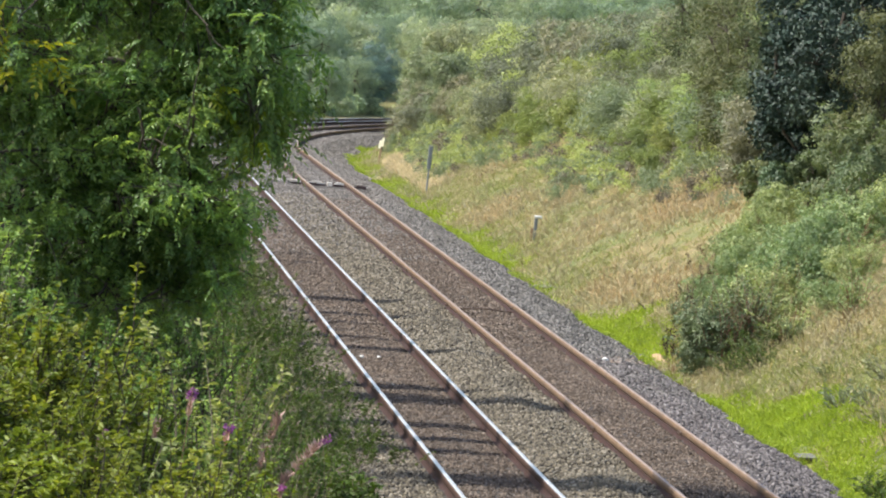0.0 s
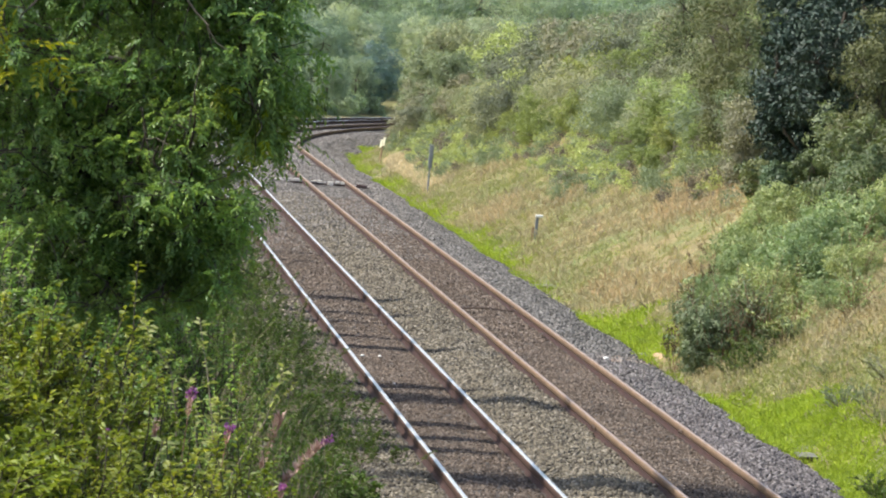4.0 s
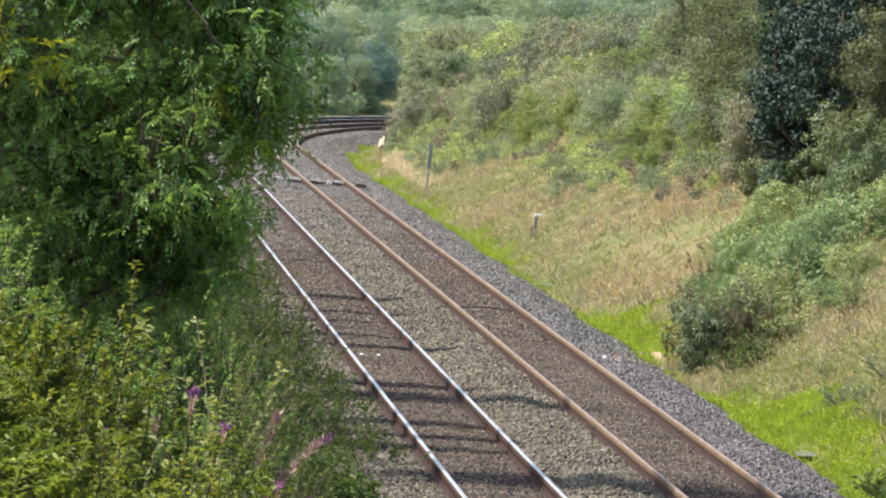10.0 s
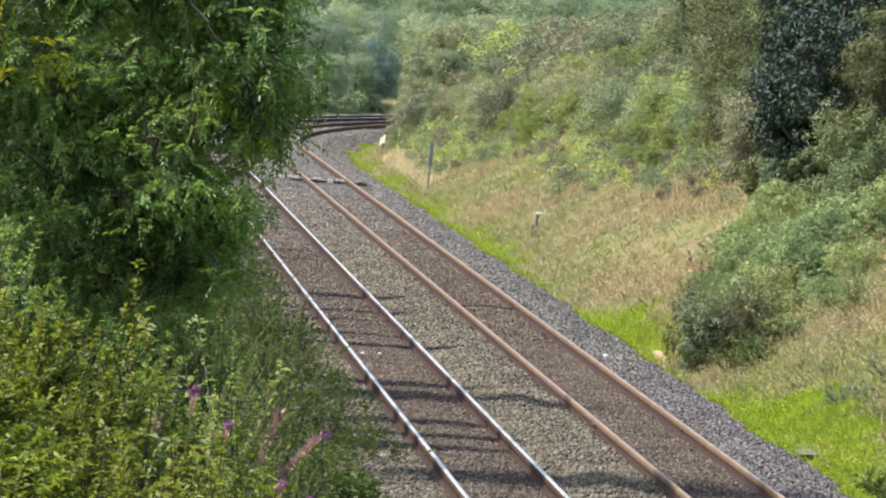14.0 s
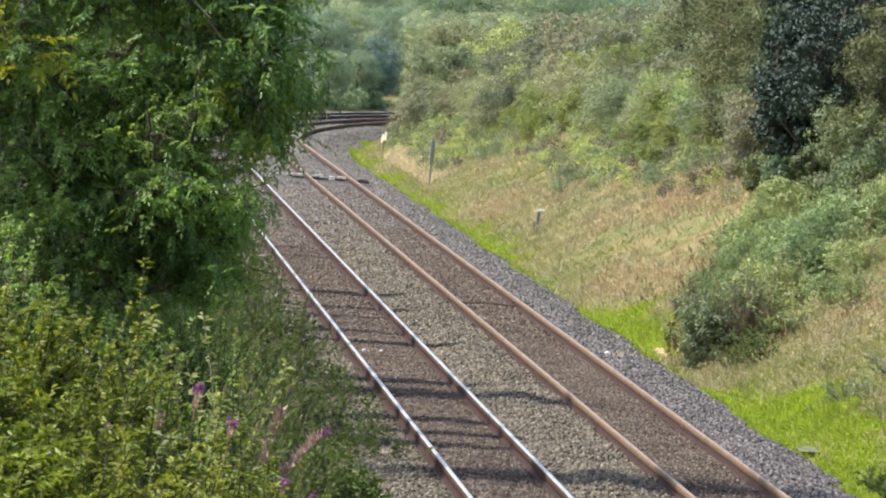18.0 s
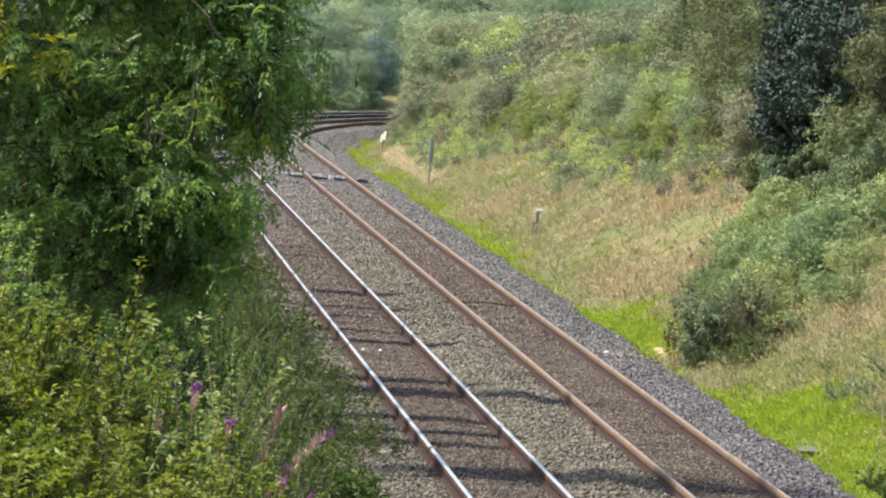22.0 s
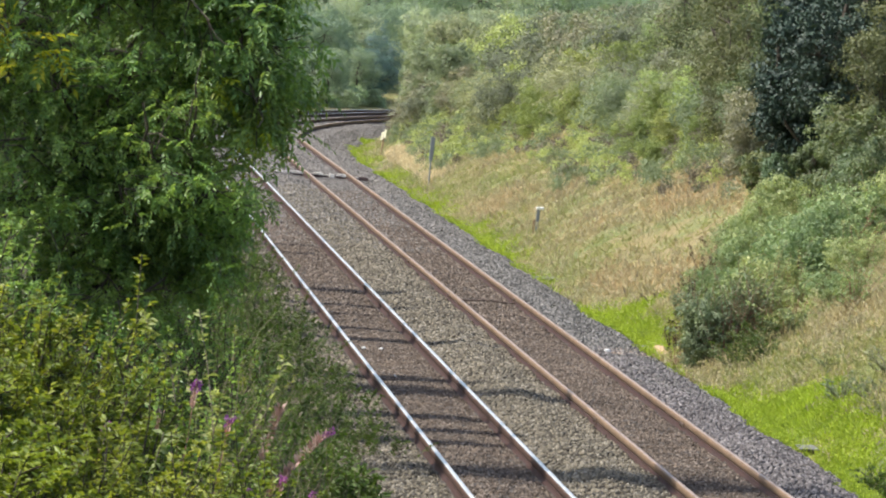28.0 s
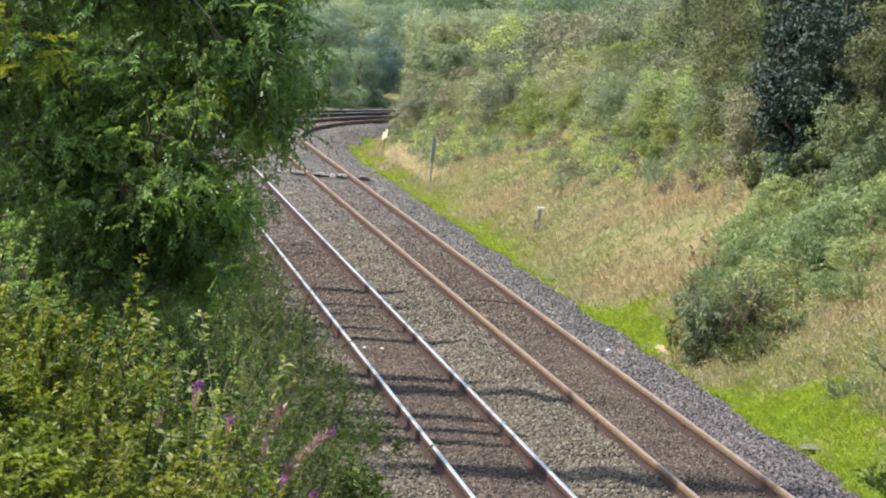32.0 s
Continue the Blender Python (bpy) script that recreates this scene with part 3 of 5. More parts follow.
def scatter_stones(name, label, material, zones):
    """Loose stones. zones: (s0, s1, d0, d1, per square metre, size)."""
    base = np.array([(1, 0, 0), (0, 1, 0), (-1, 0, 0), (0, -1, 0), (0, 0, 1), (0, 0, -1)], float)
    tri = np.array([(0, 1, 4), (1, 2, 4), (2, 3, 4), (3, 0, 4), (1, 0, 5), (2, 1, 5), (3, 2, 5), (0, 3, 5)])
    sets = []
    for s0, s1, d0, d1, per, size in zones:
        n = int((s1 - s0) * (d1 - d0) * per)
        s, d = rng.uniform(s0, s1, n), rng.uniform(d0, d1, n)
        keep = ~((s > 251) & (s < 254.8) & (d > 2.2) & (d < 5.8))   # clear ground before the timber casing
        keep &= d < toe(s) + rng.uniform(-0.05, 0.12, n)
        s, d = s[keep], d[keep]
        n = len(s)
        x, y = on_track(s, d)
        z = bed_z(s, d) + size * rng.uniform(-0.05, 0.4, n)
        sc = size * 0.5 * rng.uniform(0.6, 1.35, (n, 1, 1)) * rng.uniform(0.65, 1.25, (n, 1, 3)) * np.array([1.1, 1.1, 0.85])
        V = base[None] * rng.uniform(0.75, 1.2, (n, 6, 1)) * sc
        a, b = rng.uniform(0, 6.28, n), rng.uniform(-0.7, 0.7, n)
        ca, sa, cb, sb = np.cos(a), np.sin(a), np.cos(b), np.sin(b)
        Vx, Vz = V[..., 0] * cb[:, None] + V[..., 2] * sb[:, None], -V[..., 0] * sb[:, None] + V[..., 2] * cb[:, None]
        V = np.stack([Vx * ca[:, None] - V[..., 1] * sa[:, None], Vx * sa[:, None] + V[..., 1] * ca[:, None], Vz], -1)
        V += np.stack([x, y, z], -1)[:, None]
        sets.append((V.reshape(-1, 3), (np.arange(n)[:, None, None] * 6 + tri[None]).reshape(-1, 3)))
    V, F = join(sets)
    ob = new(name, mesh_np(name, V, F, material))
    tagged(ob, label, "ballast", kind="stuff")


scatter_stones("shoulder_ballast", "coarse loose grey ballast stones beside the track", M["stone_grey"],
               [(146, 205, 5.15, 7.5, 130, 0.085), (205, 240, 5.15, 7.5, 70, 0.08), (134, 146, 5.15, 7.5, 60, 0.078)])
scatter_stones("near_shoulder_ballast", "coarse loose mauve-grey ballast stones beside the track", M["stone_mauve"],
               [(99, 134, 5.15, 7.5, 190, 0.078), (134, 147, 5.15, 7.5, 130, 0.078)])
scatter_stones("tan_chippings", "line of pale tan chippings across the shoulder", M["chipping"],
               [(145.0 + 1.9 * k, 146.6 + 1.9 * k, 5.5 + 0.36 * k, 5.86 + 0.36 * k, 190, 0.085) for k in range(6)])
scatter_stones("far_ballast", "pale grey-brown ballast of even tone round the bend", M["stone_even"],
               [(a, b, d0, d1, per, size) for d0, d1, size in ((5.15, 7.4, 0.078), (1.62, 3.3, 0.078), (0.12, 1.4, 0.07), (3.52, 4.8, 0.07), (-1.7, -0.12, 0.085)) for a, b, per in ((190, 210, 20), (210, 240, 50), (240, 350, 85))])
scatter_stones("middle_ballast", "heaped pale tan ballast stones between the two tracks", M["stone_tan"],
               [(99, 150, 1.62, 3.3, 230, 0.068), (150, 205, 1.62, 3.3, 150, 0.072), (205, 240, 1.62, 3.3, 70, 0.072),
                (99, 150, -1.9, -0.12, 200, 0.058), (150, 215, -1.7, -0.12, 60, 0.08)])
scatter_stones("track_ballast", "fine brown ballast stones packed between the rails", M["stone_brown"],
               [(99, 150, 0.12, 1.4, 330, 0.046), (150, 205, 0.12, 1.4, 160, 0.06), (205, 240, 0.12, 1.4, 80, 0.06),
                (99, 150, 3.52, 4.8, 330, 0.046), (150, 205, 3.52, 4.8, 160, 0.06), (205, 240, 3.52, 4.8, 80, 0.06)])

# ---- rails ----
PROFILE = ((-0.07, -0.245), (-0.07, -0.185), (-0.034, -0.168), (-0.03, -0.155), (-0.03, -0.06), (-0.035, -0.046), (-0.036, -0.012), (-0.026, -0.001),
           (0.026, -0.001), (0.036, -0.012), (0.035, -0.046), (0.03, -0.06), (0.03, -0.155), (0.034, -0.168), (0.07, -0.185), (0.07, -0.245))


def sweep(profile, d, ss, closed=True):
    k = len(profile)
    o = np.array([p[0] for p in profile])
    z = np.array([p[1] for p in profile])
    X, Y = on_track(ss[:, None], d + o[None])
    V = np.stack([X, Y, np.broadcast_to(z, X.shape)], -1).reshape(-1, 3)
    F = []
    for j in range(k if closed else k - 1):
        i = np.arange(len(ss) - 1) * k
        F.append(np.stack([i + j, i + (j + 1) % k, i + k + (j + 1) % k, i + k + j], 1))
    return V, np.concatenate(F)


def build_rail(d, bright, joints):
    ss = axis([(-40, 290, 3.0), (290, 600, 1.0)])
    label = "bright-worn steel rail with rusty sides" if bright else "rusty brown steel rail with a dull head"
    rail = thing("rail", Matrix(), label, "rail", "rails of the double track")
    part("rail_head", mesh_np("rail_head", *sweep(((-0.03, -0.118), *PROFILE[4:12], (0.03, -0.118)), d, ss), M["brown_rust" if bright else "rust"]), None, rail, "dark rusted head and web" if bright else "sandy rusted head and web")
    part("rail_foot", mesh_np("rail_foot", *sweep((*PROFILE[:4], (-0.03, -0.116), (0.03, -0.116), *PROFILE[12:]), d, ss), M["dark_rust"]), None, rail, "dark red-brown web and foot")
    w = 0.034 if bright else 0.026
    band = ((-w, -0.004), (-w + 0.005, 0.003), (w - 0.005, 0.003), (w, -0.004))
    part("running_band", mesh_np("running_band", *sweep(band, d, ss, False), M["polish" if bright else "dull"]), None, rail,
         "polished running surface with sky glare put into its colour" if bright else "dull tan running surface")
    for s in joints:
        x, y = on_track(s, d)
        for side in (-1, 1):
            bm = bmesh.new()
            box(bm, side * 0.031, side * 0.044, -0.3, 0.3, -0.15, -0.06, 0.004)
            p = part("fishplate", bm, M["dark_steel"], rail, "dark bolted joint plate")
            p.location = (float(x), float(y), 0)
            for yb in (-0.2, -0.07, 0.07, 0.2):
                bm = bmesh.new()
                bmesh.ops.create_cone(bm, cap_ends=True, segments=6, radius1=0.02, radius2=0.018, depth=0.03,
                                      matrix=Matrix.Translation((side * 0.05, yb, -0.105)) @ Matrix.Rotation(radians(90), 4, "Y"))
                part("bolt", bm, M["dark_steel"], p)
    return rail


build_rail(0.0, True, ())
build_rail(1.505, True, ())
build_rail(3.4, False, (121.0, 164.5, 183.0))
build_rail(4.905, False, (121.4, 164.9))

# ---- track-side things ----
def build_sleeper():
    x, y = on_track(254.3, 4.3)
    t = thing("cable_crossing", pose(float(x), float(y), 0, 0, 0, 0), "dark timber casing with bleached boards laid across under the rusty rails", "timber casing")
    for a, b, z in ((-2.0, -1.45, -0.075), (-1.44, -0.99, -0.05), (-0.81, -0.14, -0.055), (0.14, 0.51, -0.055), (0.69, 1.3, -0.09)):
        part("casing", box(bmesh.new(), a, b, -0.13, 0.13, -0.26, z, 0.012), M["timber"], t, "dark weathered timber casing")
    for a, b, z in ((-1.98, -1.7, -0.073), (-1.62, -1.02, -0.048), (-0.62, -0.3, -0.053), (0.2, 0.5, -0.053)):
        part("top_board", box(bmesh.new(), a, b, -0.14, 0.12, z, z + 0.03, 0.006), M["pale_timber"], t, "bleached top board")
    part("centre_block", box(bmesh.new(), -0.08, 0.09, -0.16, 0.14, -0.24, -0.04, 0.01), M["pale_timber"], t, "whitish block")
    for a, b, z0, z1 in ((-1.95, -1.47, -0.13, -0.078), (-1.42, -1.0, -0.11, -0.053), (-0.8, -0.5, -0.1, -0.057), (-0.47, -0.15, -0.112, -0.06), (0.15, 0.32, -0.1, -0.057), (0.35, 0.5, -0.115, -0.06), (0.72, 0.95, -0.12, -0.095)):
        part("edge_board", box(bmesh.new(), a, b, -0.15, -0.132, z0, z1, 0.004), M["pale_timber"], t, "bleached edge board")
    part("bolt_plate", box(bmesh.new(), 0.75, 1.2, -0.12, 0.12, -0.088, -0.07, 0.005), M["dark_steel"], t, "rusty steel plate")


def build_posts():
    # tall lineside post with a box on its upper half
    x, y, z = put(261.0, 8.1)
    t = thing("marker_post", pose(x, y, z - 0.05, 0, 1.5, 0), "thin grey lineside post with a slim case on top", "post")
    part("pole", cyl(bmesh.new(), 0.035, 0.03, 0, 0.98), M["grey_post"], t, "dark lower pole")
    part("case", box(bmesh.new(), -0.075, 0.075, -0.06, 0.06, 0.98, 1.8, 0.015), M["grey_post"], t, "slim grey metal case")
    part("cap", box(bmesh.new(), -0.083, 0.083, -0.068, 0.068, 1.805, 1.83, 0.008), M["grey_post"], t)
    # small sign
    x, y, z = put(297.0, 8.05)
    t = thing("lineside_sign", pose(x, y, z + 0.05, 0, 7, -25), "small cream plates on a leaning brown post", "sign")
    part("post", box(bmesh.new(), -0.035, 0.035, -0.03, 0.03, 0, 1.0, 0.005), M["wood_post"], t)
    part("plate", box(bmesh.new(), -0.11, -0.01, -0.055, -0.035, 0.68, 1.02, 0.006), M["cream"], t, "cream painted plate")
    part("plate", box(bmesh.new(), 0.0, 0.1, -0.055, -0.035, 0.78, 1.14, 0.006), M["cream"], t, "cream painted plate")
    # white-capped stub on the slope
    x, y, z = put(211.0, 8.55)
    t = thing("stub_post", pose(x, y, z - 0.1, 0, 2, 0), "short grey post with a white angled cap in dry grass", "post")
    part("stake", box(bmesh.new(), -0.045, 0.045, -0.045, 0.045, 0, 0.75, 0.008), M["grey_post"], t)
    part("cap", box(bmesh.new(), -0.06, 0.16, -0.06, 0.06, 0.755, 0.83, 0.015), M["white"], t, "white cap")
    part("brace", box(bmesh.new(), -0.13, -0.06, -0.03, 0.03, 0, 0.45, 0.008), M["wood_post"], t)


def build_slab(s, d, width, turn, label):
    """End of a thin concrete lid at the edge of the ballast, with its shadow below built as a dark block."""
    x, y = on_track(s, d)
    t = thing("concrete_slab", pose(float(x), float(y), -0.745, 3, -2, turn), label, "slab", "slabs at the ballast edge")
    w = width / 2
    part("lid", box(bmesh.new(), -w, w, -0.13, 0.5, 0.13, 0.16, 0.008), M["concrete"], t, "pale mossy concrete lid")
    # Dark block: the shadow beneath the lid, put in as colour.
    part("trough", box(bmesh.new(), -w + 0.03, w - 0.03, -0.08, 0.46, -0.1, 0.128, 0.01), M["dark_steel"], t, "dark block standing in for the shadow under the lid")
    part("side_wall", box(bmesh.new(), w - 0.07, w - 0.02, -0.14, -0.085, -0.1, 0.128, 0.008), M["concrete"], t, "broken concrete side")


def build_litter():
    build_slab(190.2, 7.42, 0.64, 6, "cracked concrete lid jutting from dry grass over the ballast")
    build_slab(156.8, 7.2, 0.42, 4, "short concrete lid jutting from green plants over the ballast")
    build_slab(125.3, 7.48, 0.34, 2, "mossy concrete lid jutting from lime-green plants")
    x, y = on_track(156.2, 7.56)
    t = thing("spoil_heap", pose(float(x), float(y), -0.7), "small heap of pale tan earth spilling onto the ballast", "spoil")
    bm = bmesh.new()
    bmesh.ops.create_icosphere(bm, subdivisions=3, radius=1.0)
    for v in bm.verts:
        v.co *= 1 + 0.28 * noise.noise(v.co * 2.3)
        v.co = Vector((v.co.x * 0.14 - 0.08 * max(0.0, -v.co.z), v.co.y * 1.5 - 0.6 * (v.co.z < 0), max(v.co.z, -0.4) * 0.2))
    part("earth", bm, M["clay"], t, "loose sandy earth")
    for s, d, r, mat in ((145.3, 5.49, 0.085, "white"), (145.6, 5.36, 0.05, "stone_tan"), (139.8, 0.31, 0.05, "white"), (139.85, 0.65, 0.045, "white"), (131.0, 0.5, 0.035, "white"),
                         (120.5, 7.35, 0.09, "concrete"), (117.4, 7.3, 0.1, "concrete"), (116.6, 7.2, 0.06, "white"), (173.5, 7.2, 0.07, "stone_grey"), (171.8, 7.05, 0.06, "dark_steel")):
        x, y = on_track(s, d)
        bm = bmesh.new()
        bmesh.ops.create_icosphere(bm, subdivisions=2, radius=r)
        for v in bm.verts:
            v.co *= 0.8 + 0.5 * noise.noise(v.co * 9 + Vector((s, d, 0)))
            v.co.z *= 0.6
        ob = part("loose_stone", bm, M[mat], None)
        ob.location = (float(x), float(y), float(bed_z(s, d)) + 0.02 + r * 0.4)
        tagged(ob, "pale loose stone lying on the ballast" if mat in ("white", "stone_tan") else "grey lump of stone at the ballast edge", "stone", "loose stones")


def build_bond():
    """A cable between the two rails at the joints."""
    path = [(np.array((*[float(v) for v in on_track(163.6, 3.46 + 1.38 * k / 10)], -0.115 - 0.015 * math.sin(k * 0.9))), 0.02) for k in range(11)]
    t = thing("bond_cable", Matrix(), "thin dark cable lying across between the rusty rails", "cable")
    part("cable", mesh_np("cable", *tubes([path], 6), M["dark_steel"]), None, t)


build_bond()
build_sleeper()
build_posts()
build_litter()

# ---- plants ----


def lobed(g, n, radii, lobes, size, droop=0.3, wide=0.5, base=0.0, hollow=0.5, puff=1.0):
    """Leaves over a lumpy crown: lobes of different size inside an ellipsoid."""
    rx, ry, rz = radii
    c = unit(g.normal(size=(lobes, 3))) * (g.uniform(0.15, 1.0, (lobes, 1)) ** 0.5) * 0.72
    c = c * [rx, ry, rz] + [0, 0, rz + base]
    r = puff * g.uniform(0.22, 0.5, lobes) * (rx * ry * rz) ** (1 / 3)
    nc = lobes * 9                            # leafy clumps on the lobes
    k = g.choice(lobes, nc, p=r ** 2 / (r ** 2).sum())
    o = unit(g.normal(size=(nc, 3)) + [0, 0, 0.3])
    depth = 1 - hollow * g.uniform(0, 1, nc) ** 2.2
    cc = c[k] + o * (r[k] * depth)[:, None] * g.uniform(0.85, 1.15, (nc, 1)) * [1, 1, 0.85]
    cr = r[k] * g.uniform(0.25, 0.5, nc)
    i = g.choice(nc, n, p=cr ** 2 / (cr ** 2).sum())
    q = unit(g.normal(size=(n, 3)) + o[i] * 0.6 + [0, 0, 0.25])
    far_out = np.where(g.uniform(size=n) < 0.1, g.uniform(1.0, 1.7, n), g.uniform(0.6, 1.05, n))
    P = cc[i] + q * (cr[i] * far_out)[:, None] * [1.1, 1.1, 0.8] + o[i] * (cr[i] * far_out * 0.35)[:, None]
    keep = P[:, 2] > base * 0.3 + 0.02
    P, i, q = P[keep], i[keep], q[keep]
    m = len(P)
    A = np.cross(q, g.normal(size=(m, 3))) + q * 0.35 + g.normal(size=(m, 3)) * 0.25 - [0, 0, droop]
    N = q + o[i] * 0.4 + g.normal(size=(m, 3)) * 0.3
    return leaves(P, A, N, size * g.uniform(0.6, 1.3, m), wide), c, r


def build_bush(name, m, label, category, group, leaf, radii, n, lobes, size, seed, wood="twig", wide=0.5, base=0.0, stems=7, hollow=0.5, puff=1.0):
    g = np.random.default_rng(seed)
    t = thing(name, m, label, category, group)
    (V, F), c, r = lobed(g, n, radii, lobes, size, wide=wide, base=base, hollow=hollow, puff=puff)
    paths = []
    for i in range(stems):
        e = c[i % len(c)]
        paths.append(limb((g.normal(0, 0.06) * radii[0], g.normal(0, 0.06) * radii[1], -0.25), e, 0.025 * radii[2], 0.008, 0.2, g=g))
        for _ in range(4):
            e2 = e + unit(g.normal(size=(1, 3)))[0] * r[i % len(c)] * 1.0
            paths.append(limb(e * 0.8, e2, 0.01, 0.004, 0.2, 4, g))
    tagged(part("twig_mass", mesh_np("twig_mass", *tubes(paths), M[wood]), None, t), kind="stuff")
    part("leaf_crown", mesh_np("leaf_crown", V, F, M[leaf]), None, t)
    return t


def copies(proto, m):
    c = copy_thing(proto, Matrix())
    c.matrix_basis = m
    return c


def scatter_things(proto, places, seed):
    g = np.random.default_rng(seed)
    for i, (s, d, sc) in enumerate(places):
        x, y, z = put(s, d)
        m = pose(x, y, z, g.uniform(-4, 4), g.uniform(-4, 4), g.uniform(0, 360)) @ Matrix.Diagonal((sc * g.uniform(0.85, 1.15), sc * g.uniform(0.85, 1.15), sc, 1))
        if i < len(proto):
            proto[i].matrix_basis = m
        else:
            copies(proto[int(g.integers(len(proto)))], m)


# scrub on the right-hand slope
def edge_d(s):
    return np.interp(s, (150, 190, 213, 224, 240, 256, 263, 270, 290, 315, 345, 420), (16.0, 14.6, 13.9, 12.9, 13.9, 13.3, 11.9, 11.2, 10.7, 10.0, 9.6, 9.6))


def scrub_places():
    g = np.random.default_rng(21)
    out = []
    for s in np.arange(192, 400, 3.6):
        for k in range(4):
            d = edge_d(s) + 0.6 + k * 2.7 + g.uniform(-0.9, 0.9)
            out.append((s + g.uniform(-1.4, 1.4), d, g.uniform(0.8, 1.35) * (0.8 if k == 0 else 1.0)))
    g.shuffle(out)
    return out


scrub = []
for i, (leaf, label) in enumerate((("scrub", "olive-green hawthorn bush on the slope"), ("scrub_grey", "dull grey-green scrub bush on the slope"),
                                   ("scrub", "olive-green hawthorn bush on the slope"), ("fresh", "fresh yellow-green bush on the slope"),
                                   ("scrub_grey", "dull grey-green scrub bush on the slope"), ("scrub", "olive-green hawthorn bush on the slope"))):
    scrub.append(build_bush("bush", Matrix(), label, "bush", "scrub on the slope", leaf, (2.1, 2.1, 1.6), 16000, 46, 0.088, 40 + i, stems=12, hollow=0.5, puff=0.72, base=-0.75))
scatter_things(scrub, scrub_places(), 5)

hazel = [build_bush("bush", Matrix(), "vivid yellow-green hazel bush among the scrub", "bush", "hazels in the scrub", "hazel", (1.5, 1.5, 1.3), 8500, 34, 0.095, 47 + i, stems=9, hollow=0.5, puff=0.68, base=-0.3) for i in range(2)]
scatter_things(hazel, [(257, 11.8, 0.75), (250, 12.6, 0.85), (246, 13.2, 0.7), (228, 12.4, 0.5), (209, 12.9, 0.5), (206, 13.4, 0.6), (262, 12.0, 0.8), (258, 13.1, 0.95), (266, 11.3, 0.6), (254, 11.9, 0.6), (260, 14.6, 1.1), (252, 14.4, 0.9), (220, 12.2, 0.6), (216, 12.9, 0.7), (223, 13.2, 0.75), (213, 12.0, 0.45), (300, 10.5, 0.7), (240, 12.6, 0.6)], 6)


def build_low_scrub(name, label, leaf, seed, n, size):
    """Knee-high suckers and young brambles thinning out down the slope."""
    g = np.random.default_rng(seed)
    sets = []
    for _ in range(n):
        s = g.uniform(186, 345)
        d = edge_d(s) + g.uniform(0, 8) if g.uniform() < 0.5 else edge_d(s) + 0.6 - 3.6 * g.uniform() ** 1.5
        if d < 8.6:
            continue
        x, y, z = put(s, d)
        upper = d > edge_d(s) + 0.6
        r = g.uniform(0.5, 1.1) if upper else g.uniform(0.25, 0.6)
        (V, F), _, _ = lobed(g, int(900 * r), (r, r, r * g.uniform(0.6, 1.0)), 7, size, hollow=0.8)
        sets.append((V + [x, y, z - 0.08], F))
    tagged(new(name, mesh_np(name, *join(sets), M[leaf])), label, "undergrowth", kind="stuff")


build_low_scrub("low_scrub", "low olive-green scrub thinning out into dry grass", "scrub", 201, 900, 0.07)
build_low_scrub("young_brambles", "patchy yellow-green young brambles on the slope", "fresh", 202, 760, 0.07)
build_low_scrub("dry_undergrowth", "dull grey-brown dead undergrowth on the slope", "dead", 203, 460, 0.07)

# bramble bank running up the slope from the dark bush
bramble = [build_bush("bramble", Matrix(), "dense grey-green bramble thicket with arching stems", "bramble", "brambles on the slope", "bramble", (1.15, 1.15, 0.75), 7500, 40, 0.068, 60 + i, "stem", puff=0.75) for i in range(3)]
scatter_things(bramble, [(151.5, 8.9, 0.85), (152.5, 9.5, 0.95), (154.0, 10.1, 1.0), (155.5, 10.8, 1.0), (157.5, 11.5, 1.05), (158.0, 12.6, 0.9),
                         (152.0, 11.2, 0.7), (149.0, 10.4, 0.6), (157.0, 8.8, 0.7), (160.0, 9.2, 0.75), (163.0, 9.7, 0.8), (166.0, 10.2, 0.85), (169.0, 10.9, 0.85), (172.0, 11.6, 0.85), (162.0, 10.8, 0.9)], 9)
x, y, z = put(149.5, 7.9)
build_bush("bush", pose(x, y, z - 0.25), "dark green thicket bush at the foot of the slope", "bush", "", "thicket", (0.78, 0.74, 1.02), 11000, 34, 0.068, 71, "bark")


def build_tree(name, m, label, leaf, height, radius, n, size, seed, lobes=26, wood="bark", base=1.2, trunk=0.14, puff=1.0):
    g = np.random.default_rng(seed)
    t = thing(name, m, label, "tree")
    rz = (height - base) / 2
    (V, F), c, r = lobed(g, n, (radius, radius, rz), lobes, size, base=base, hollow=0.6, puff=puff)
    top = (g.normal(0, 0.2), g.normal(0, 0.2), base + rz * 1.3)
    part("trunk", mesh_np("trunk", *tubes([limb((0, 0, -0.4), top, trunk, trunk * 0.35, 0.06, 8, g)], 8), M[wood]), None, t)
    for i in range(min(12, lobes)):
        f = g.uniform(0.3, 0.95)
        a = np.array(top) * f
        paths = [limb(a, c[i], trunk * 0.35, 0.02, 0.15, g=g)]
        for _ in range(5):
            paths.append(limb(c[i] * 0.9 + a * 0.1, c[i] + unit(g.normal(size=(1, 3)))[0] * r[i], 0.02, 0.006, 0.2, 4, g))
        part("limb", mesh_np("limb", *tubes(paths), M[wood]), None, t)
    part("crown", mesh_np("crown", V, F, M[leaf]), None, t)
    return t


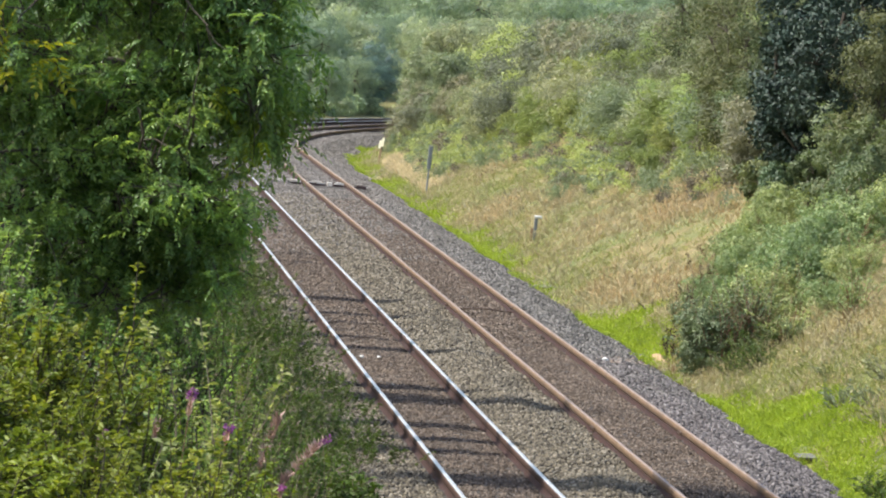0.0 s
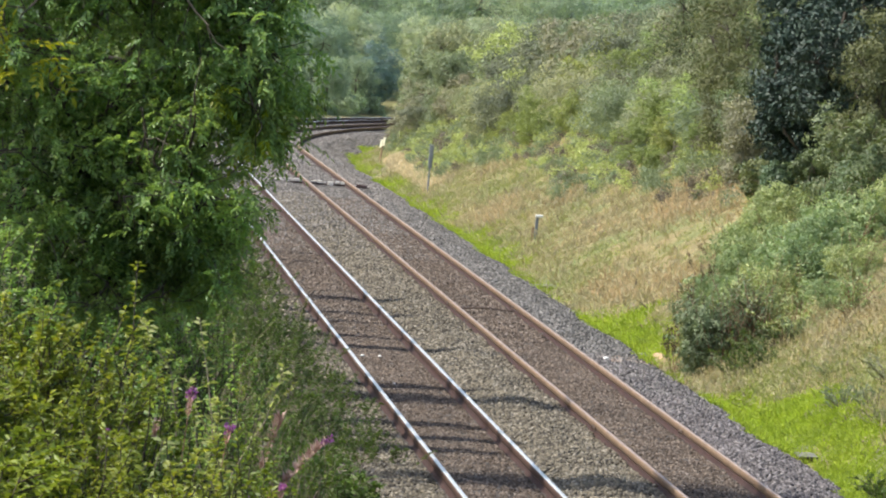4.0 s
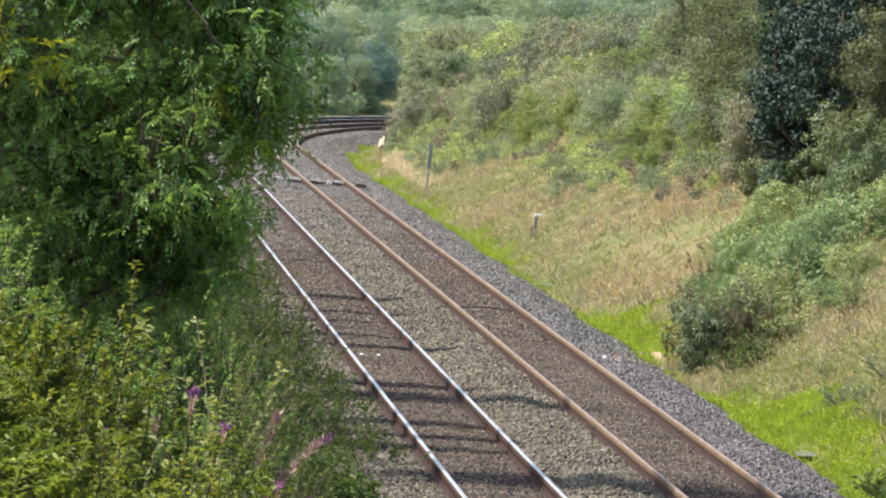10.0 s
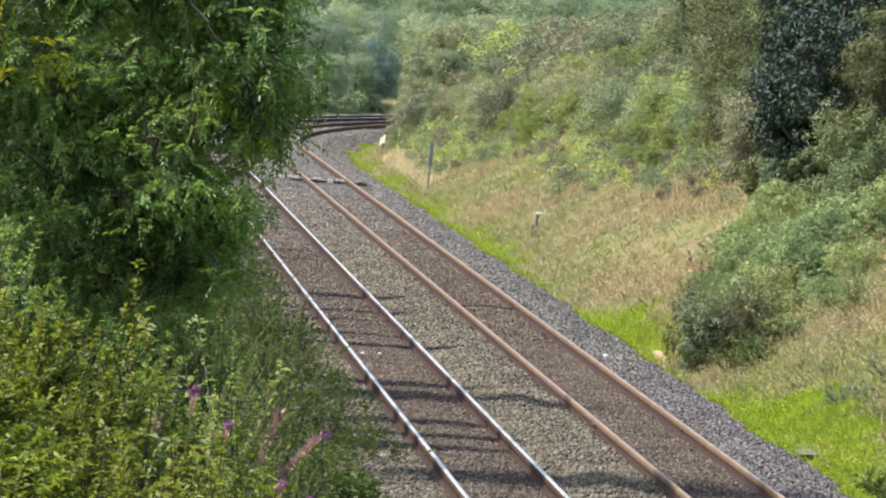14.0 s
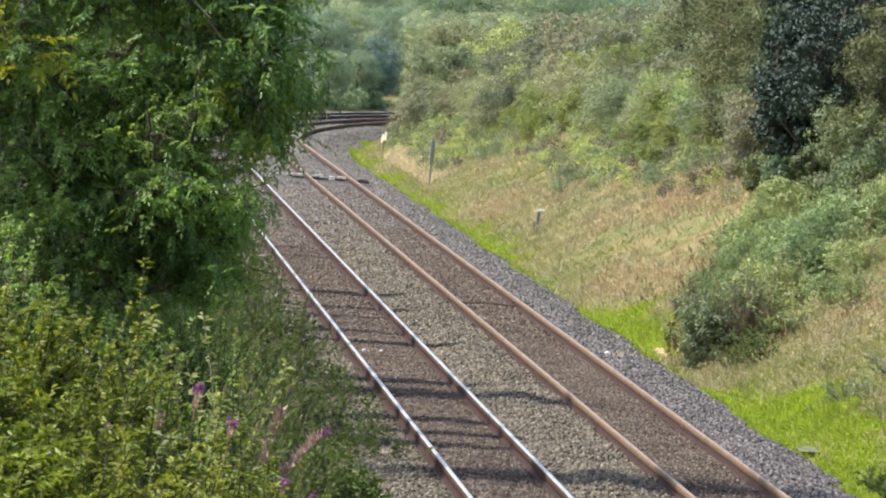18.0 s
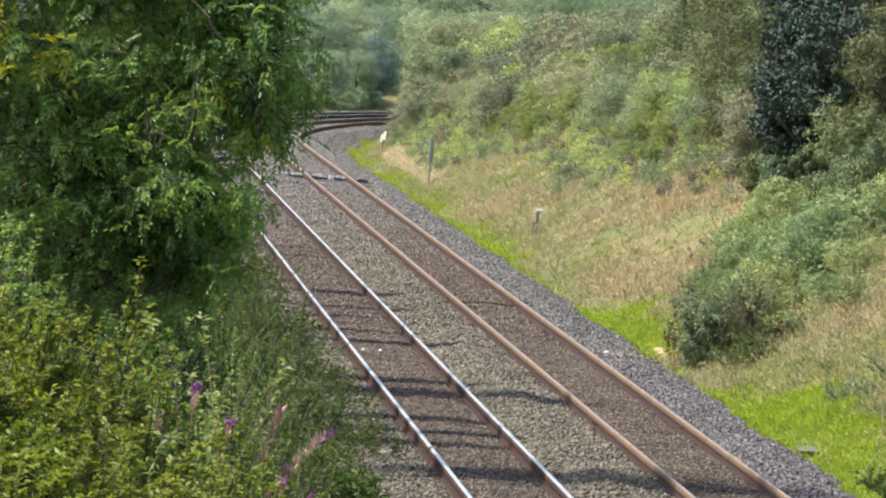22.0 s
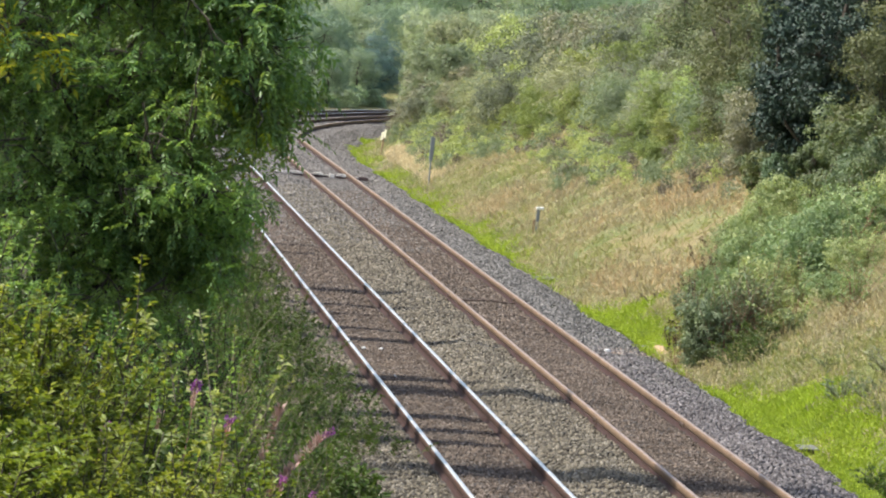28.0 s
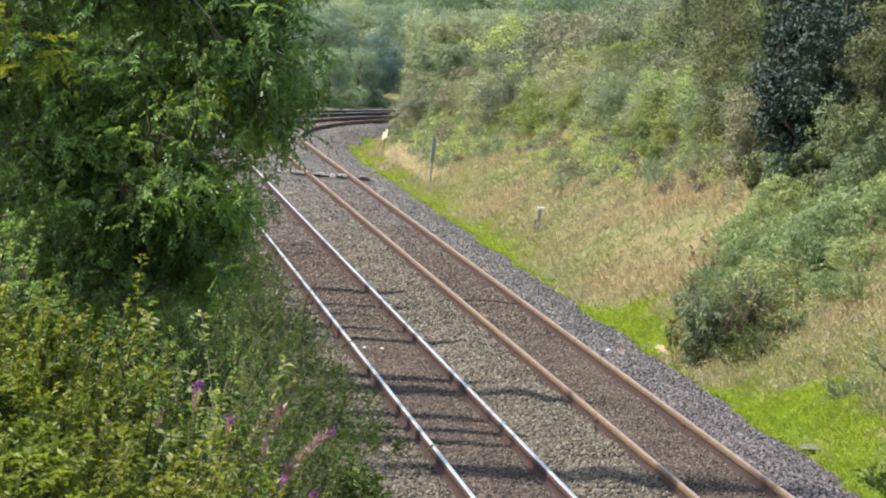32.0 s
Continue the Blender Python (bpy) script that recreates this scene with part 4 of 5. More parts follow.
for s, d, h, rad, seed in ((175.0, 13.4, 7.0, 1.6, 81), (177.5, 12.5, 6.6, 1.15, 89), (183.0, 12.8, 6.8, 1.3, 80), (180.0, 14.4, 7.6, 2.0, 82), (170.0, 15.2, 7.5, 1.9, 83), (187.0, 15.2, 7.5, 1.9, 84)):
    x, y, z = put(s, d)
    build_tree("tree", pose(x, y, z), "dark ivy-clad tree at the top of the slope", "dark", h, rad, 15000, 0.125, seed, lobes=44, base=-0.6, puff=0.62)
for s, d, h, rad, seed in ((168.0, 13.3, 5.6, 0.85, 85), (162.0, 13.6, 1.9, 1.0, 86), (199.0, 15.8, 3.6, 1.5, 87), (207.0, 16.4, 4.0, 1.8, 88)):
    x, y, z = put(s, d)
    build_tree("tree", pose(x, y, z), "olive-green hawthorn tree on the upper slope", "sloe", h, rad, 11000, 0.085, seed, base=0.1, trunk=0.08)

for s, d, sc, seed in ((164.0, 12.2, 1.1, 216), (161.5, 12.5, 1.0, 217), (166.0, 12.7, 1.35, 218), (168.5, 12.9, 1.4, 219), (173.0, 12.5, 0.75, 211), (171.0, 13.0, 0.9, 212), (169.0, 13.6, 1.0, 213), (175.5, 13.6, 1.0, 214), (167.0, 13.2, 0.8, 215), (181.0, 12.3, 0.85, 220), (184.5, 12.2, 0.75, 221), (177.5, 12.2, 0.7, 222)):
    x, y, z = put(s, d)
    build_bush("bush", pose(x, y, z), "dark glossy ivy bush under the trees", "bush", "ivy under the trees", "ivy_lit" if seed % 3 else "thicket", (1.1 * sc, 1.1 * sc, 1.0 * sc), 6500, 10, 0.09, seed, puff=0.8, hollow=0.25)

for s, d, h, rad, seed in ((196.0, 13.6, 5.0, 1.5, 228), (193.0, 12.9, 3.4, 1.1, 227), (210.0, 13.9, 4.6, 1.7, 221), (217.0, 14.9, 5.2, 1.9, 222), (226.0, 15.4, 5.0, 1.9, 223), (203.0, 13.6, 3.6, 1.4, 224), (236.0, 15.2, 4.6, 1.8, 225)):
    x, y, z = put(s, d)
    build_tree("tree", pose(x, y, z), "dull dark-leaved blackthorn tree on the upper slope", "scrub_grey" if seed == 227 else "sloe", h, rad, 12000, 0.09, seed, lobes=60, base=-0.9, trunk=0.07, puff=0.6)

for s, d, h, rad, seed in ((304.0, 10.2, 4.0, 1.15, 241), (312.0, 10.0, 4.3, 1.1, 242), (320.0, 10.2, 4.5, 1.25, 243), (297.0, 10.7, 3.8, 1.3, 244), (308.0, 11.4, 4.6, 1.5, 245), (328.0, 10.1, 4.6, 1.3, 246)):
    x, y, z = put(s, d)
    build_tree("tree", pose(x, y, z), "olive-green hawthorn tree at the inside of the bend", "scrub" if seed % 3 else "scrub_grey", h, rad, 12000, 0.1, seed, lobes=34, base=-0.4, trunk=0.07, puff=0.75)

# trees outside the curve and the wood behind; haze is put into their leaf colours
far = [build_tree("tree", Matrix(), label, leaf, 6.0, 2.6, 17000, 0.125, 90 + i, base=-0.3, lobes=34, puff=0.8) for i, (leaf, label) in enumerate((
    ("olive", "hawthorn tree beyond the bend, haze paled into its olive-green leaves"), ("hazed_grey", "tree beyond the bend of the line, haze greyed into its leaves"),
    ("olive", "hawthorn tree beyond the bend, haze paled into its olive-green leaves"), ("hazed_grey", "tree beyond the bend of the line, haze greyed into its leaves")))]
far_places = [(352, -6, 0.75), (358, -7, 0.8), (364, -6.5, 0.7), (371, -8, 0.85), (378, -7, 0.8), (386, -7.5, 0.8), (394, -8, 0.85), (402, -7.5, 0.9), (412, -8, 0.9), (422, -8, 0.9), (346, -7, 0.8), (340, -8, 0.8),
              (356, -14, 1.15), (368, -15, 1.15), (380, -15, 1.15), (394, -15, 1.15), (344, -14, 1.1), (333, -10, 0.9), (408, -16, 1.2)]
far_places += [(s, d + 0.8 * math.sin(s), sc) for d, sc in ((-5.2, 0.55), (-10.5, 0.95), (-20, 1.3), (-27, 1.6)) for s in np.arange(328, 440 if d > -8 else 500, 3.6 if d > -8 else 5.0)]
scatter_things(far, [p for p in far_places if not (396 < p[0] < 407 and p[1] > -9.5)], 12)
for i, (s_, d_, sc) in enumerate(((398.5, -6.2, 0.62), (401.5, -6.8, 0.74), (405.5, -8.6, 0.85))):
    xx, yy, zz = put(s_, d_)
    t = build_tree("tree", Matrix(), "dark tree beyond the bend of the line, haze blued into its leaves", "hazed_blue", 6.0, 2.0, 14000, 0.125, 96 + i, base=-0.3, lobes=30, puff=0.8)
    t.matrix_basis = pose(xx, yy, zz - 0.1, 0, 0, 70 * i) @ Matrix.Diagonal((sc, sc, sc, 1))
hedge = [build_bush("bush", Matrix(), "hedge bush beyond the bend, haze paled into its olive-green leaves", "bush", "hedge beyond the bend", "olive", (1.5, 1.5, 0.9), 3600, 22, 0.15, 110 + i, base=-0.5, puff=0.8) for i in range(2)]
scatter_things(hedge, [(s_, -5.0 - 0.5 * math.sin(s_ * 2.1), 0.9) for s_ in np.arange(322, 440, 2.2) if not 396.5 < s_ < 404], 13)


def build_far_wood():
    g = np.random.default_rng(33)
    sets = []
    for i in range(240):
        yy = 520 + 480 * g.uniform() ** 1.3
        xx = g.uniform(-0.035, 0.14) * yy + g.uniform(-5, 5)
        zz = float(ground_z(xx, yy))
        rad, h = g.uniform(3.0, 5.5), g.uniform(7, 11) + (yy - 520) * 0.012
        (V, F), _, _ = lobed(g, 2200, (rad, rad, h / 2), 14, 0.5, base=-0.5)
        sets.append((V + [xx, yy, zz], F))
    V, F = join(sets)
    tagged(new("far_wood", mesh_np("far_wood", V, F, M["far"])), "distant woodland with blue haze painted into its leaves", "woodland", kind="stuff")


build_far_wood()


def tufts(name, label, material, places, blade, count, wide, lean=0.5, seed=1, head=0.1):
    """Grass: at each place (x, y) a few stalks, blade metres long, and count small seed heads or leaflets on them, head metres long."""
    g = np.random.default_rng(seed)
    P = np.repeat(np.asarray(places), count, 0)
    n = len(P)
    P = P + np.concatenate([g.normal(0, 0.06, (n, 2)), np.zeros((n, 1))], 1)
    A = g.normal(0, lean, (n, 3))
    A[:, 2] = 1.0
    N = g.normal(size=(n, 3))
    N[:, 2] *= 0.2
    L = blade * g.uniform(0.45, 1.25, n)
    W = np.full(n, wide)
    top = g.uniform(size=n) < 0.68            # seed heads ride on the stalks
    P[top] += unit(A[top]) * (blade * g.uniform(0.15, 1.0, top.sum()))[:, None]
    A[top] += g.normal(0, 1.1, (top.sum(), 3))
    N[top] += np.array(sun_dir) * 1.0
    L[top] = head * g.uniform(0.5, 1.3, top.sum())
    W[top] = 0.24
    V, F = leaves(P, A, N, L, W[:, None], 0.1)
    return tagged(new(name, mesh_np(name, V, F, material)), label, "grass", kind="stuff")


def slope_points(seed, n, s0, s1, keep, d0=6.9, d1=15.5, mix=1.2):
    """Random places on the right-hand slope, kept where keep(s, d, noise) holds."""
    g = np.random.default_rng(seed)
    s, d = g.uniform(s0, s1, n), g.uniform(d0, d1, n)
    a = np.sin(s * 0.23 + 1.7 * np.sin(d * 0.6)) + np.sin(s * 0.11 + d * 0.9) + 0.7 * np.sin(d * 2.1 - s * 0.4)
    ok = keep(s, d, a + g.normal(0, mix, n)) & (d < edge_d(s) + 2.5)
    x, y = on_track(s[ok], d[ok])
    return np.stack([x, y, np.maximum(ground_z(x, y), np.where(d[ok] < 7.6, bed_z(s[ok], d[ok]), -9)) - 0.03], -1)


def verge(s, d):
    """Lush strip at the foot of the slope: wide and narrow by turns."""
    def window(a, b, soft):
        return smooth(a - soft, a + soft, s) * (1 - smooth(b - soft, b + soft, s))
    wide = -0.25 + 1.9 * window(100, 138, 5) + 1.5 * window(157, 174, 4) + 0.68 * window(203, 262, 7) + 0.75 * window(270, 350, 7)
    wide = wide * (0.85 + 0.25 * np.sin(s * 0.9) * np.sin(s * 0.37 + 1))
    rag = 0.2 * np.sin(s * 0.9) + 0.15 * np.sin(s * 0.37) + np.random.default_rng(len(s)).normal(0, 0.2, len(s)) + 0.16 * np.sin(s * 2.3 + 3 * np.sin(d * 2.1))
    return (d > toe(s)) & (d < 7.45 + wide + rag)


def dry(s, d, a):
    return ~verge(s, d) & (d > toe(s)) & (a > -0.5)


def green(s, d, a):
    return (~verge(s, d) | ((s > 205) & (a > -0.6))) & (d > toe(s) + 0.1) & (a + 3.2 * np.exp(-((s - 186) / 22) ** 2 - ((d - 10.9) / 2.1) ** 2) < 0.35)


tufts("dry_grass", "tall pale dry grass on the cutting slope", M["straw"], np.concatenate([slope_points(1, 36000, 108, 170, dry), slope_points(11, 34000, 170, 320, dry)]), 0.27, 9, 0.028, 0.7, seed=2, head=0.09)
tufts("pale_grass", "tall bleached grass below the scrub beside the marker post", M["bleached"], slope_points(21, 5000, 262, 296, lambda s, d, a: (d > 8.15) & (d < 8.6 + 0.25 * a), 7.9, 9.6), 0.32, 9, 0.028, 0.5, seed=22, head=0.1)
tufts("reddish_grass", "reddish-brown seeding grass high on the slope", M["rust_grass"], slope_points(3, 30000, 150, 265, lambda s, d, a: ~verge(s, d) & (d > 8.0) & (a + 3.2 * np.exp(-((s - 194) / 13) ** 2 - ((d - 12.0) / 1.2) ** 2) + 1.8 * np.exp(-((s - 252) / 12) ** 2 - ((d - 11.6) / 0.9) ** 2) + 1.2 * np.exp(-((s - 182) / 9) ** 2 - ((d - 8.6) / 0.7) ** 2) > 2.1), mix=1.0), 0.3, 8, 0.03, 0.7, seed=4, head=0.1)
tufts("green_grass", "rough green grass among the dry stems", M["green_grass"], np.concatenate([slope_points(5, 26000, 108, 170, green), slope_points(15, 30000, 170, 320, green)]), 0.22, 8, 0.04, 0.8, seed=6, head=0.09)
tufts("dead_stalks", "scattered brown dead stalks among the grass", M["dead"], slope_points(9, 3000, 110, 300, lambda s, d, a: (d > 8.2) & (a > 0.2)), 0.34, 5, 0.016, 0.6, seed=10, head=0.06)
tufts("verge_plants", "low vivid lime-green plants along the ballast edge", M["bright"], np.concatenate([slope_points(7, 52000, 106, 345, lambda s, d, a: verge(s, d) & (a < 1.5 - 1.5 * smooth(195, 260, s)), 6.8, 9.1), slope_points(17, 16000, 102, 142, lambda s, d, a: verge(s, d) & (a < 0.4), 6.8, 9.1)]), 0.2, 10, 0.08, 0.9, seed=8, head=0.075)

# ---- left side: line of slim hidden trees, added to shade the track ----


def build_shade_sapling(s, width, reach, seed):
    d = -5.2
    x, y, z = put(s, d)
    g = np.random.default_rng(seed)
    # Height follows from how far the shadow must reach.
    h = (reach + 0.9 - d) * math.tan(radians(SUN_EL)) - z - 0.2
    t = thing("sapling", pose(x, y, z), "slim hidden tree with a narrow leafy crown, added to shade the track", "tree", "saplings on the bank")
    part("trunk", mesh_np("trunk", *tubes([limb((0, 0, -0.3), (0, 0, h * 0.97), 0.05 + 0.02 * width, 0.01, 0.02, 8, g)], 6), M["bark"]), None, t)
    (V, F), c, r = lobed(g, int(4000 + 4500 * width), (width / 2 * 0.8, width / 2 * 0.9, (h - 0.8) / 2), 44, 0.14, base=0.8, hollow=1.0)
    part("crown", mesh_np("crown", V, F, M["weed"]), None, t)


for i, (s, w, reach) in enumerate(((189, 0.6, 2.4), (184, 0.4, 1.4), (164, 1.5, 2.9), (157, 0.6, 2.6), (153, 0.5, 1.6), (147, 0.7, 2.2), (143, 1.1, 3.0), (130, 1.2, 2.2), (126, 2.6, 4.0),
                                   (119, 1.2, 1.7), (115.7, 0.7, 1.8), (112.7, 1.0, 1.7), (106.4, 3.4, 6.4))):
    build_shade_sapling(s, w, reach, 300 + i)

# ---- left side: ash tree ----
PIN = 5


def pinnate(g, P, A, size):
    """Compound leaves: PIN pairs of leaflets and a tip one on each stalk P + A."""
    n = len(P)
    A = unit(A)
    S = unit(np.cross(A, g.normal(0, 0.35, (n, 3)) + [0, 0, 1]))
    N = np.cross(S, A)
    C, D, NN, L = [], [], [], []
    ln = size * 3.2 * g.uniform(0.75, 1.2, n)[:, None]
    for k in range(PIN):
        f = 0.25 + 0.72 * k / PIN
        at = P + A * ln * f - np.array([0, 0, 1.0]) * ln * 0.22 * f * f
        for sd in (-1, 1):
            C.append(at)
            D.append(S * sd + A * 0.55 - np.array([0, 0, 0.35]) + g.normal(0, 0.16, (n, 3)))
            NN.append(N + g.normal(0, 0.3, (n, 3)))
            L.append(size * g.uniform(0.75, 1.15, n))
    C.append(P + A * ln - np.array([0, 0, 1.0]) * ln * 0.22)
    D.append(A - np.array([0, 0, 0.4]))
    NN.append(N)
    L.append(size * g.uniform(0.8, 1.2, n))
    return leaves(np.concatenate(C), np.concatenate(D), np.concatenate(NN), np.concatenate(L), 0.36, 0.22)


swaying = []   # (object, rest pose, amplitude in degrees, own rows)
ASH_AT = put(70.0, -8.3)
ash = thing("ash_tree", pose(*ASH_AT), "large ash tree with drooping compound leaves beside the line", "tree")


def ash_local(p):
    return np.array(p, float) - np.array(ASH_AT)


def build_bough(g, start, end, n, size, sway, hang=0.25, r=0.03, leaf="ash"):
    """A limb with compound leaves. start, end in the world."""
    a, b = np.array(start, float), np.array(end, float)
    piv = ash_local(a)
    rel = b - a
    main = limb((0, 0, 0), rel, r, 0.008, 0.12, 7, g)
    paths, tips = [main], []
    for i in range(9):
        f = g.uniform(0.35, 1.0)
        o = rel * f
        e = o + unit(g.normal(size=(1, 3)))[0] * g.uniform(0.25, 0.55) + unit(rel[None])[0] * 0.12
        paths.append(limb(o, e, 0.008, 0.003, 0.15, 4, g))
        tips += [o + (e - o) * u for u in (0.5, 0.75, 1.0)]
    bough = part("bough", mesh_np("bough", *tubes(paths), M["bark"]), None, ash)
    bough.location = piv
    tips = np.array(tips)
    P = tips[g.integers(len(tips), size=n)] + g.normal(0, 0.05, (n, 3))
    A = g.normal(size=(n, 3)) + unit(rel[None]) * 0.5 - [0, 0, hang]
    part("foliage", mesh_np("foliage", *pinnate(g, P, A, size), M[leaf]), None, bough, "drooping compound leaves")
    if sway:
        swaying.append((bough, Matrix.Translation(piv), sway, None))
    return bough


def build_ash():
    g = np.random.default_rng(55)
    top = (-7.9, 70.0, 10.8)
    part("trunk", mesh_np("trunk", *tubes([limb((0, 0, -0.4), ash_local(top), 0.17, 0.06, 0.05, 9, g)], 9), M["bark"]), None, ash)
    base = np.array(ASH_AT)
    nodes = [np.array(top)]
    for i in range(16):
        a = base + (np.array(top) - base) * g.uniform(0.3, 0.95)
        e = np.array((-9.5 + 4.6 * (i % 4) / 3 + g.uniform(-0.4, 0.4), g.uniform(68.6, 71.5), 4.6 + 4.6 * (i // 4) / 3 + g.uniform(-0.3, 0.3)))
        part("limb", mesh_np("limb", *tubes([limb(a - base, e - base, 0.07, 0.03, 0.12, 8, g)], 6), M["bark"]), None, ash)
        nodes += [a + (e - a) * f for f in (0.6, 0.8, 1.0)]
    nodes = np.array(nodes)

    def from_node(end, n, sway, size=0.06):
        a = nodes[np.argmin(((nodes - end) ** 2).sum(1) + 0.15 * g.uniform(size=len(nodes)))]
        if abs(end[0] + 4.7) < 0.36 and abs(end[2] - 5.55) < 0.3 and size < 0.1:
            return                        # gap through which the line shows
        build_bough(g, a, end, int(n * (1.8 if size < 0.08 else 1.0)), size, sway)
    # crown above and behind, out of view, added to shade the lower boughs
    for i in range(30):
        from_node(np.array((g.uniform(-12.8, -7.2), g.uniform(64.8, 71.5), g.uniform(7.6, 11.4))), 34, 0, 0.13)
    for col in range(9):
        for row in range(9):
            end = np.array((-6.9 + 2.0 * col / 8 + g.uniform(-0.15, 0.15), g.uniform(66.8, 68.6), 4.7 + 2.5 * row / 8 + g.uniform(-0.15, 0.15)))
            from_node(end, 48, 0.9 if (col + row) % 2 == 0 else 0)
    for i in range(16):
        from_node(np.array((-6.2 + 1.3 * (i % 8) / 7 + g.uniform(-0.1, 0.1), g.uniform(66.8, 68.2), 3.95 + 0.5 * (i // 8) + g.uniform(-0.1, 0.1))), 48, 0.5 if i % 3 == 0 else 0)
    for i in range(40):
        from_node(np.array((g.uniform(-11.5, -5.2), g.uniform(69.0, 73.0), g.uniform(4.4, 9.8))), 46, 0)
    for i in range(8):
        build_bough(g, (-5.0, 68.2, 6.6 + 0.08 * i), (g.uniform(-4.48, -4.26), g.uniform(67.2, 67.9), 6.0 + 0.9 * i / 7), 60, 0.085, 0.5, 0.5, 0.016)
    for i in range(8):
        from_node(np.array((g.uniform(-4.72, -4.45), g.uniform(67.0, 68.0), 4.25 + 0.75 * i / 7)), 46, 0.4 if i % 2 else 0)
    for i in range(9):
        from_node(np.array((g.uniform(-4.88, -4.72), g.uniform(67.0, 68.0), 4.3 + 0.8 * i / 8)), 48, 0.4 if i % 2 else 0)
    # Boughs left of the view, added to shade the crown's left side.
    for i in range(28):
        from_node(np.array((g.uniform(-9.6, -7.1), g.uniform(66.2, 68.8), g.uniform(5.0, 8.6))), 36, 0)
    for i in range(7):
        from_node(np.array((-5.6 + 0.95 * ((i * 3) % 7) / 6, g.uniform(65.8, 66.5), 5.0 + 0.95 * i / 6)), 30, 0.7 if i % 2 else 0)
    # Two ash boughs painted sunlit by their lime leaf colour.
    build_bough(g, (-7.2, 67.4, 6.55), (-6.62, 66.6, 6.2), 16, 0.11, 0.6, 0.3, 0.012, "lime")
    build_bough(g, (-4.5, 67.4, 6.3), (-4.3, 67.1, 5.68), 24, 0.085, 0.5, 0.9, 0.012, "lime")
    part("pale_twig", mesh_np("pale_twig", *tubes([limb(np.array((-5.1, 67.6, 5.0)) - base, np.array((-4.36, 67.4, 5.38)) - base, 0.012, 0.005, 0.08, 7, g)], 5), M["twig"]), None, ash, "bare pale twig")
    part("dead_twig", mesh_np("dead_twig", *tubes([limb(np.array((-5.4, 68.5, 4.5)) - base, np.array((-4.05, 68.3, 4.22)) - base, 0.012, 0.005, 0.06, 7, g)], 5), M["bark"]), None, ash, "bare dark twig")
    for i in range(14):
        from_node(np.array((g.uniform(-4.95, -4.5), g.uniform(67.0, 68.2), 5.98 + 1.2 * i / 13)), 55, 0.8 if i % 2 else 0)
    # the outer sprays that reach over the line
    for end, n, sw in (((-4.28, 67.6, 6.6), 75, 0.5), ((-4.15, 67.5, 6.3), 80, 0.5), ((-4.22, 67.6, 6.85), 70, 0.5), ((-4.42, 67.4, 6.0), 70, 0.6), ((-4.6, 67.5, 6.35), 70, 0.5), ((-4.5, 67.6, 6.9), 75, 0.4)):
        build_bough(g, (-5.6, 68.4, end[2] + 0.75), end, int(n * 0.8), 0.1, sw, 0.5, 0.018)
    drooping = [build_bough(g, (-4.55, 67.5, 6.5), (-4.38, 67.4, 5.42), 170, 0.085, 0, 0.9, 0.02),
                build_bough(g, (-4.6, 67.6, 6.4), (-4.24, 67.5, 5.8), 130, 0.085, 0, 0.9, 0.016)]
    n = 170
    P = np.array((0.12, -0.14, -0.55)) + g.normal(size=(n, 3)) * [0.05, 0.05, 0.14]
    tagged(part("seed_bunch", mesh_np("seed_bunch", *leaves(P, g.normal(0, 0.35, (n, 3)) - [0, 0, 1], g.normal(size=(n, 3)), 0.05 * g.uniform(0.7, 1.2, n), 0.25), M["key"]), None, drooping[0], "hanging bunch of brown seed keys"), kind="stuff")
    return drooping


hanging = build_ash()

# ---- left side: shrubs and weeds ----


def shoots(g, n, height, spread_r, leaf_size, lean, per=16, wide=0.45):
    """Upright leafy shoots from one root: stems and leaves in local space."""
    paths, C, A, N, L = [], [], [], [], []
    for _ in range(n):
        ang, out = g.uniform(0, 6.28), g.uniform(0.1, 1.0) ** 0.7
        b = np.array((math.cos(ang), math.sin(ang), 0)) * spread_r * out
        h = height * g.uniform(0.45, 1.25) * (1.1 - 0.45 * out)
        tip = b * 1.35 + np.array((g.normal(0, lean), g.normal(0, lean), h))
        path = limb(b * 0.3, tip, 0.011, 0.003, 0.18, 6, g)
        path[0] = (path[0][0] - [0, 0, 0.25], path[0][1])
        paths.append(path)
        pts = np.array([p for p, _ in path])
        u = np.sort(0.2 + 0.8 * g.uniform(0, 1, per) ** 0.65) * 6
        i = np.minimum(u.astype(int), 5)
        pos = pts[i] + (pts[i + 1] - pts[i]) * (u - i)[:, None]
        C.append(pos)
        A.append(unit(g.normal(size=(per, 3)) * [1, 1, 0.35]) + [0, 0, 0.35])
        N.append(g.normal(0, 0.4, (per, 3)) + [0, 0, 0.4] + np.array(sun_dir) * 0.7)
        L.append(leaf_size * g.uniform(0.55, 1.25, per))
    return paths, leaves(np.concatenate(C), np.concatenate(A), np.concatenate(N), np.concatenate(L), wide, 0.3)


def build_shrub(name, x, y, height, spread_r, n, leaf, size, label, seed, sway=0.0, group="", per=16, wood="twig", wide=0.45, lean=0.15):
    g = np.random.default_rng(seed)
    z = float(ground_z(x, y))
    t = thing(name, pose(x, y, z), label, "shrub" if name == "shrub" else "weed", group)
    paths, blades = shoots(g, n, height, spread_r, size, lean, per, wide)
    tagged(part("twig_mass", mesh_np("twig_mass", *tubes(paths, 4), M[wood]), None, t), kind="stuff")
    part("foliage", mesh_np("foliage", *blades, M[leaf]), None, t)
    if sway:
        swaying.append((t, pose(x, y, z), sway, None))
    return t


gw = np.random.default_rng(91)
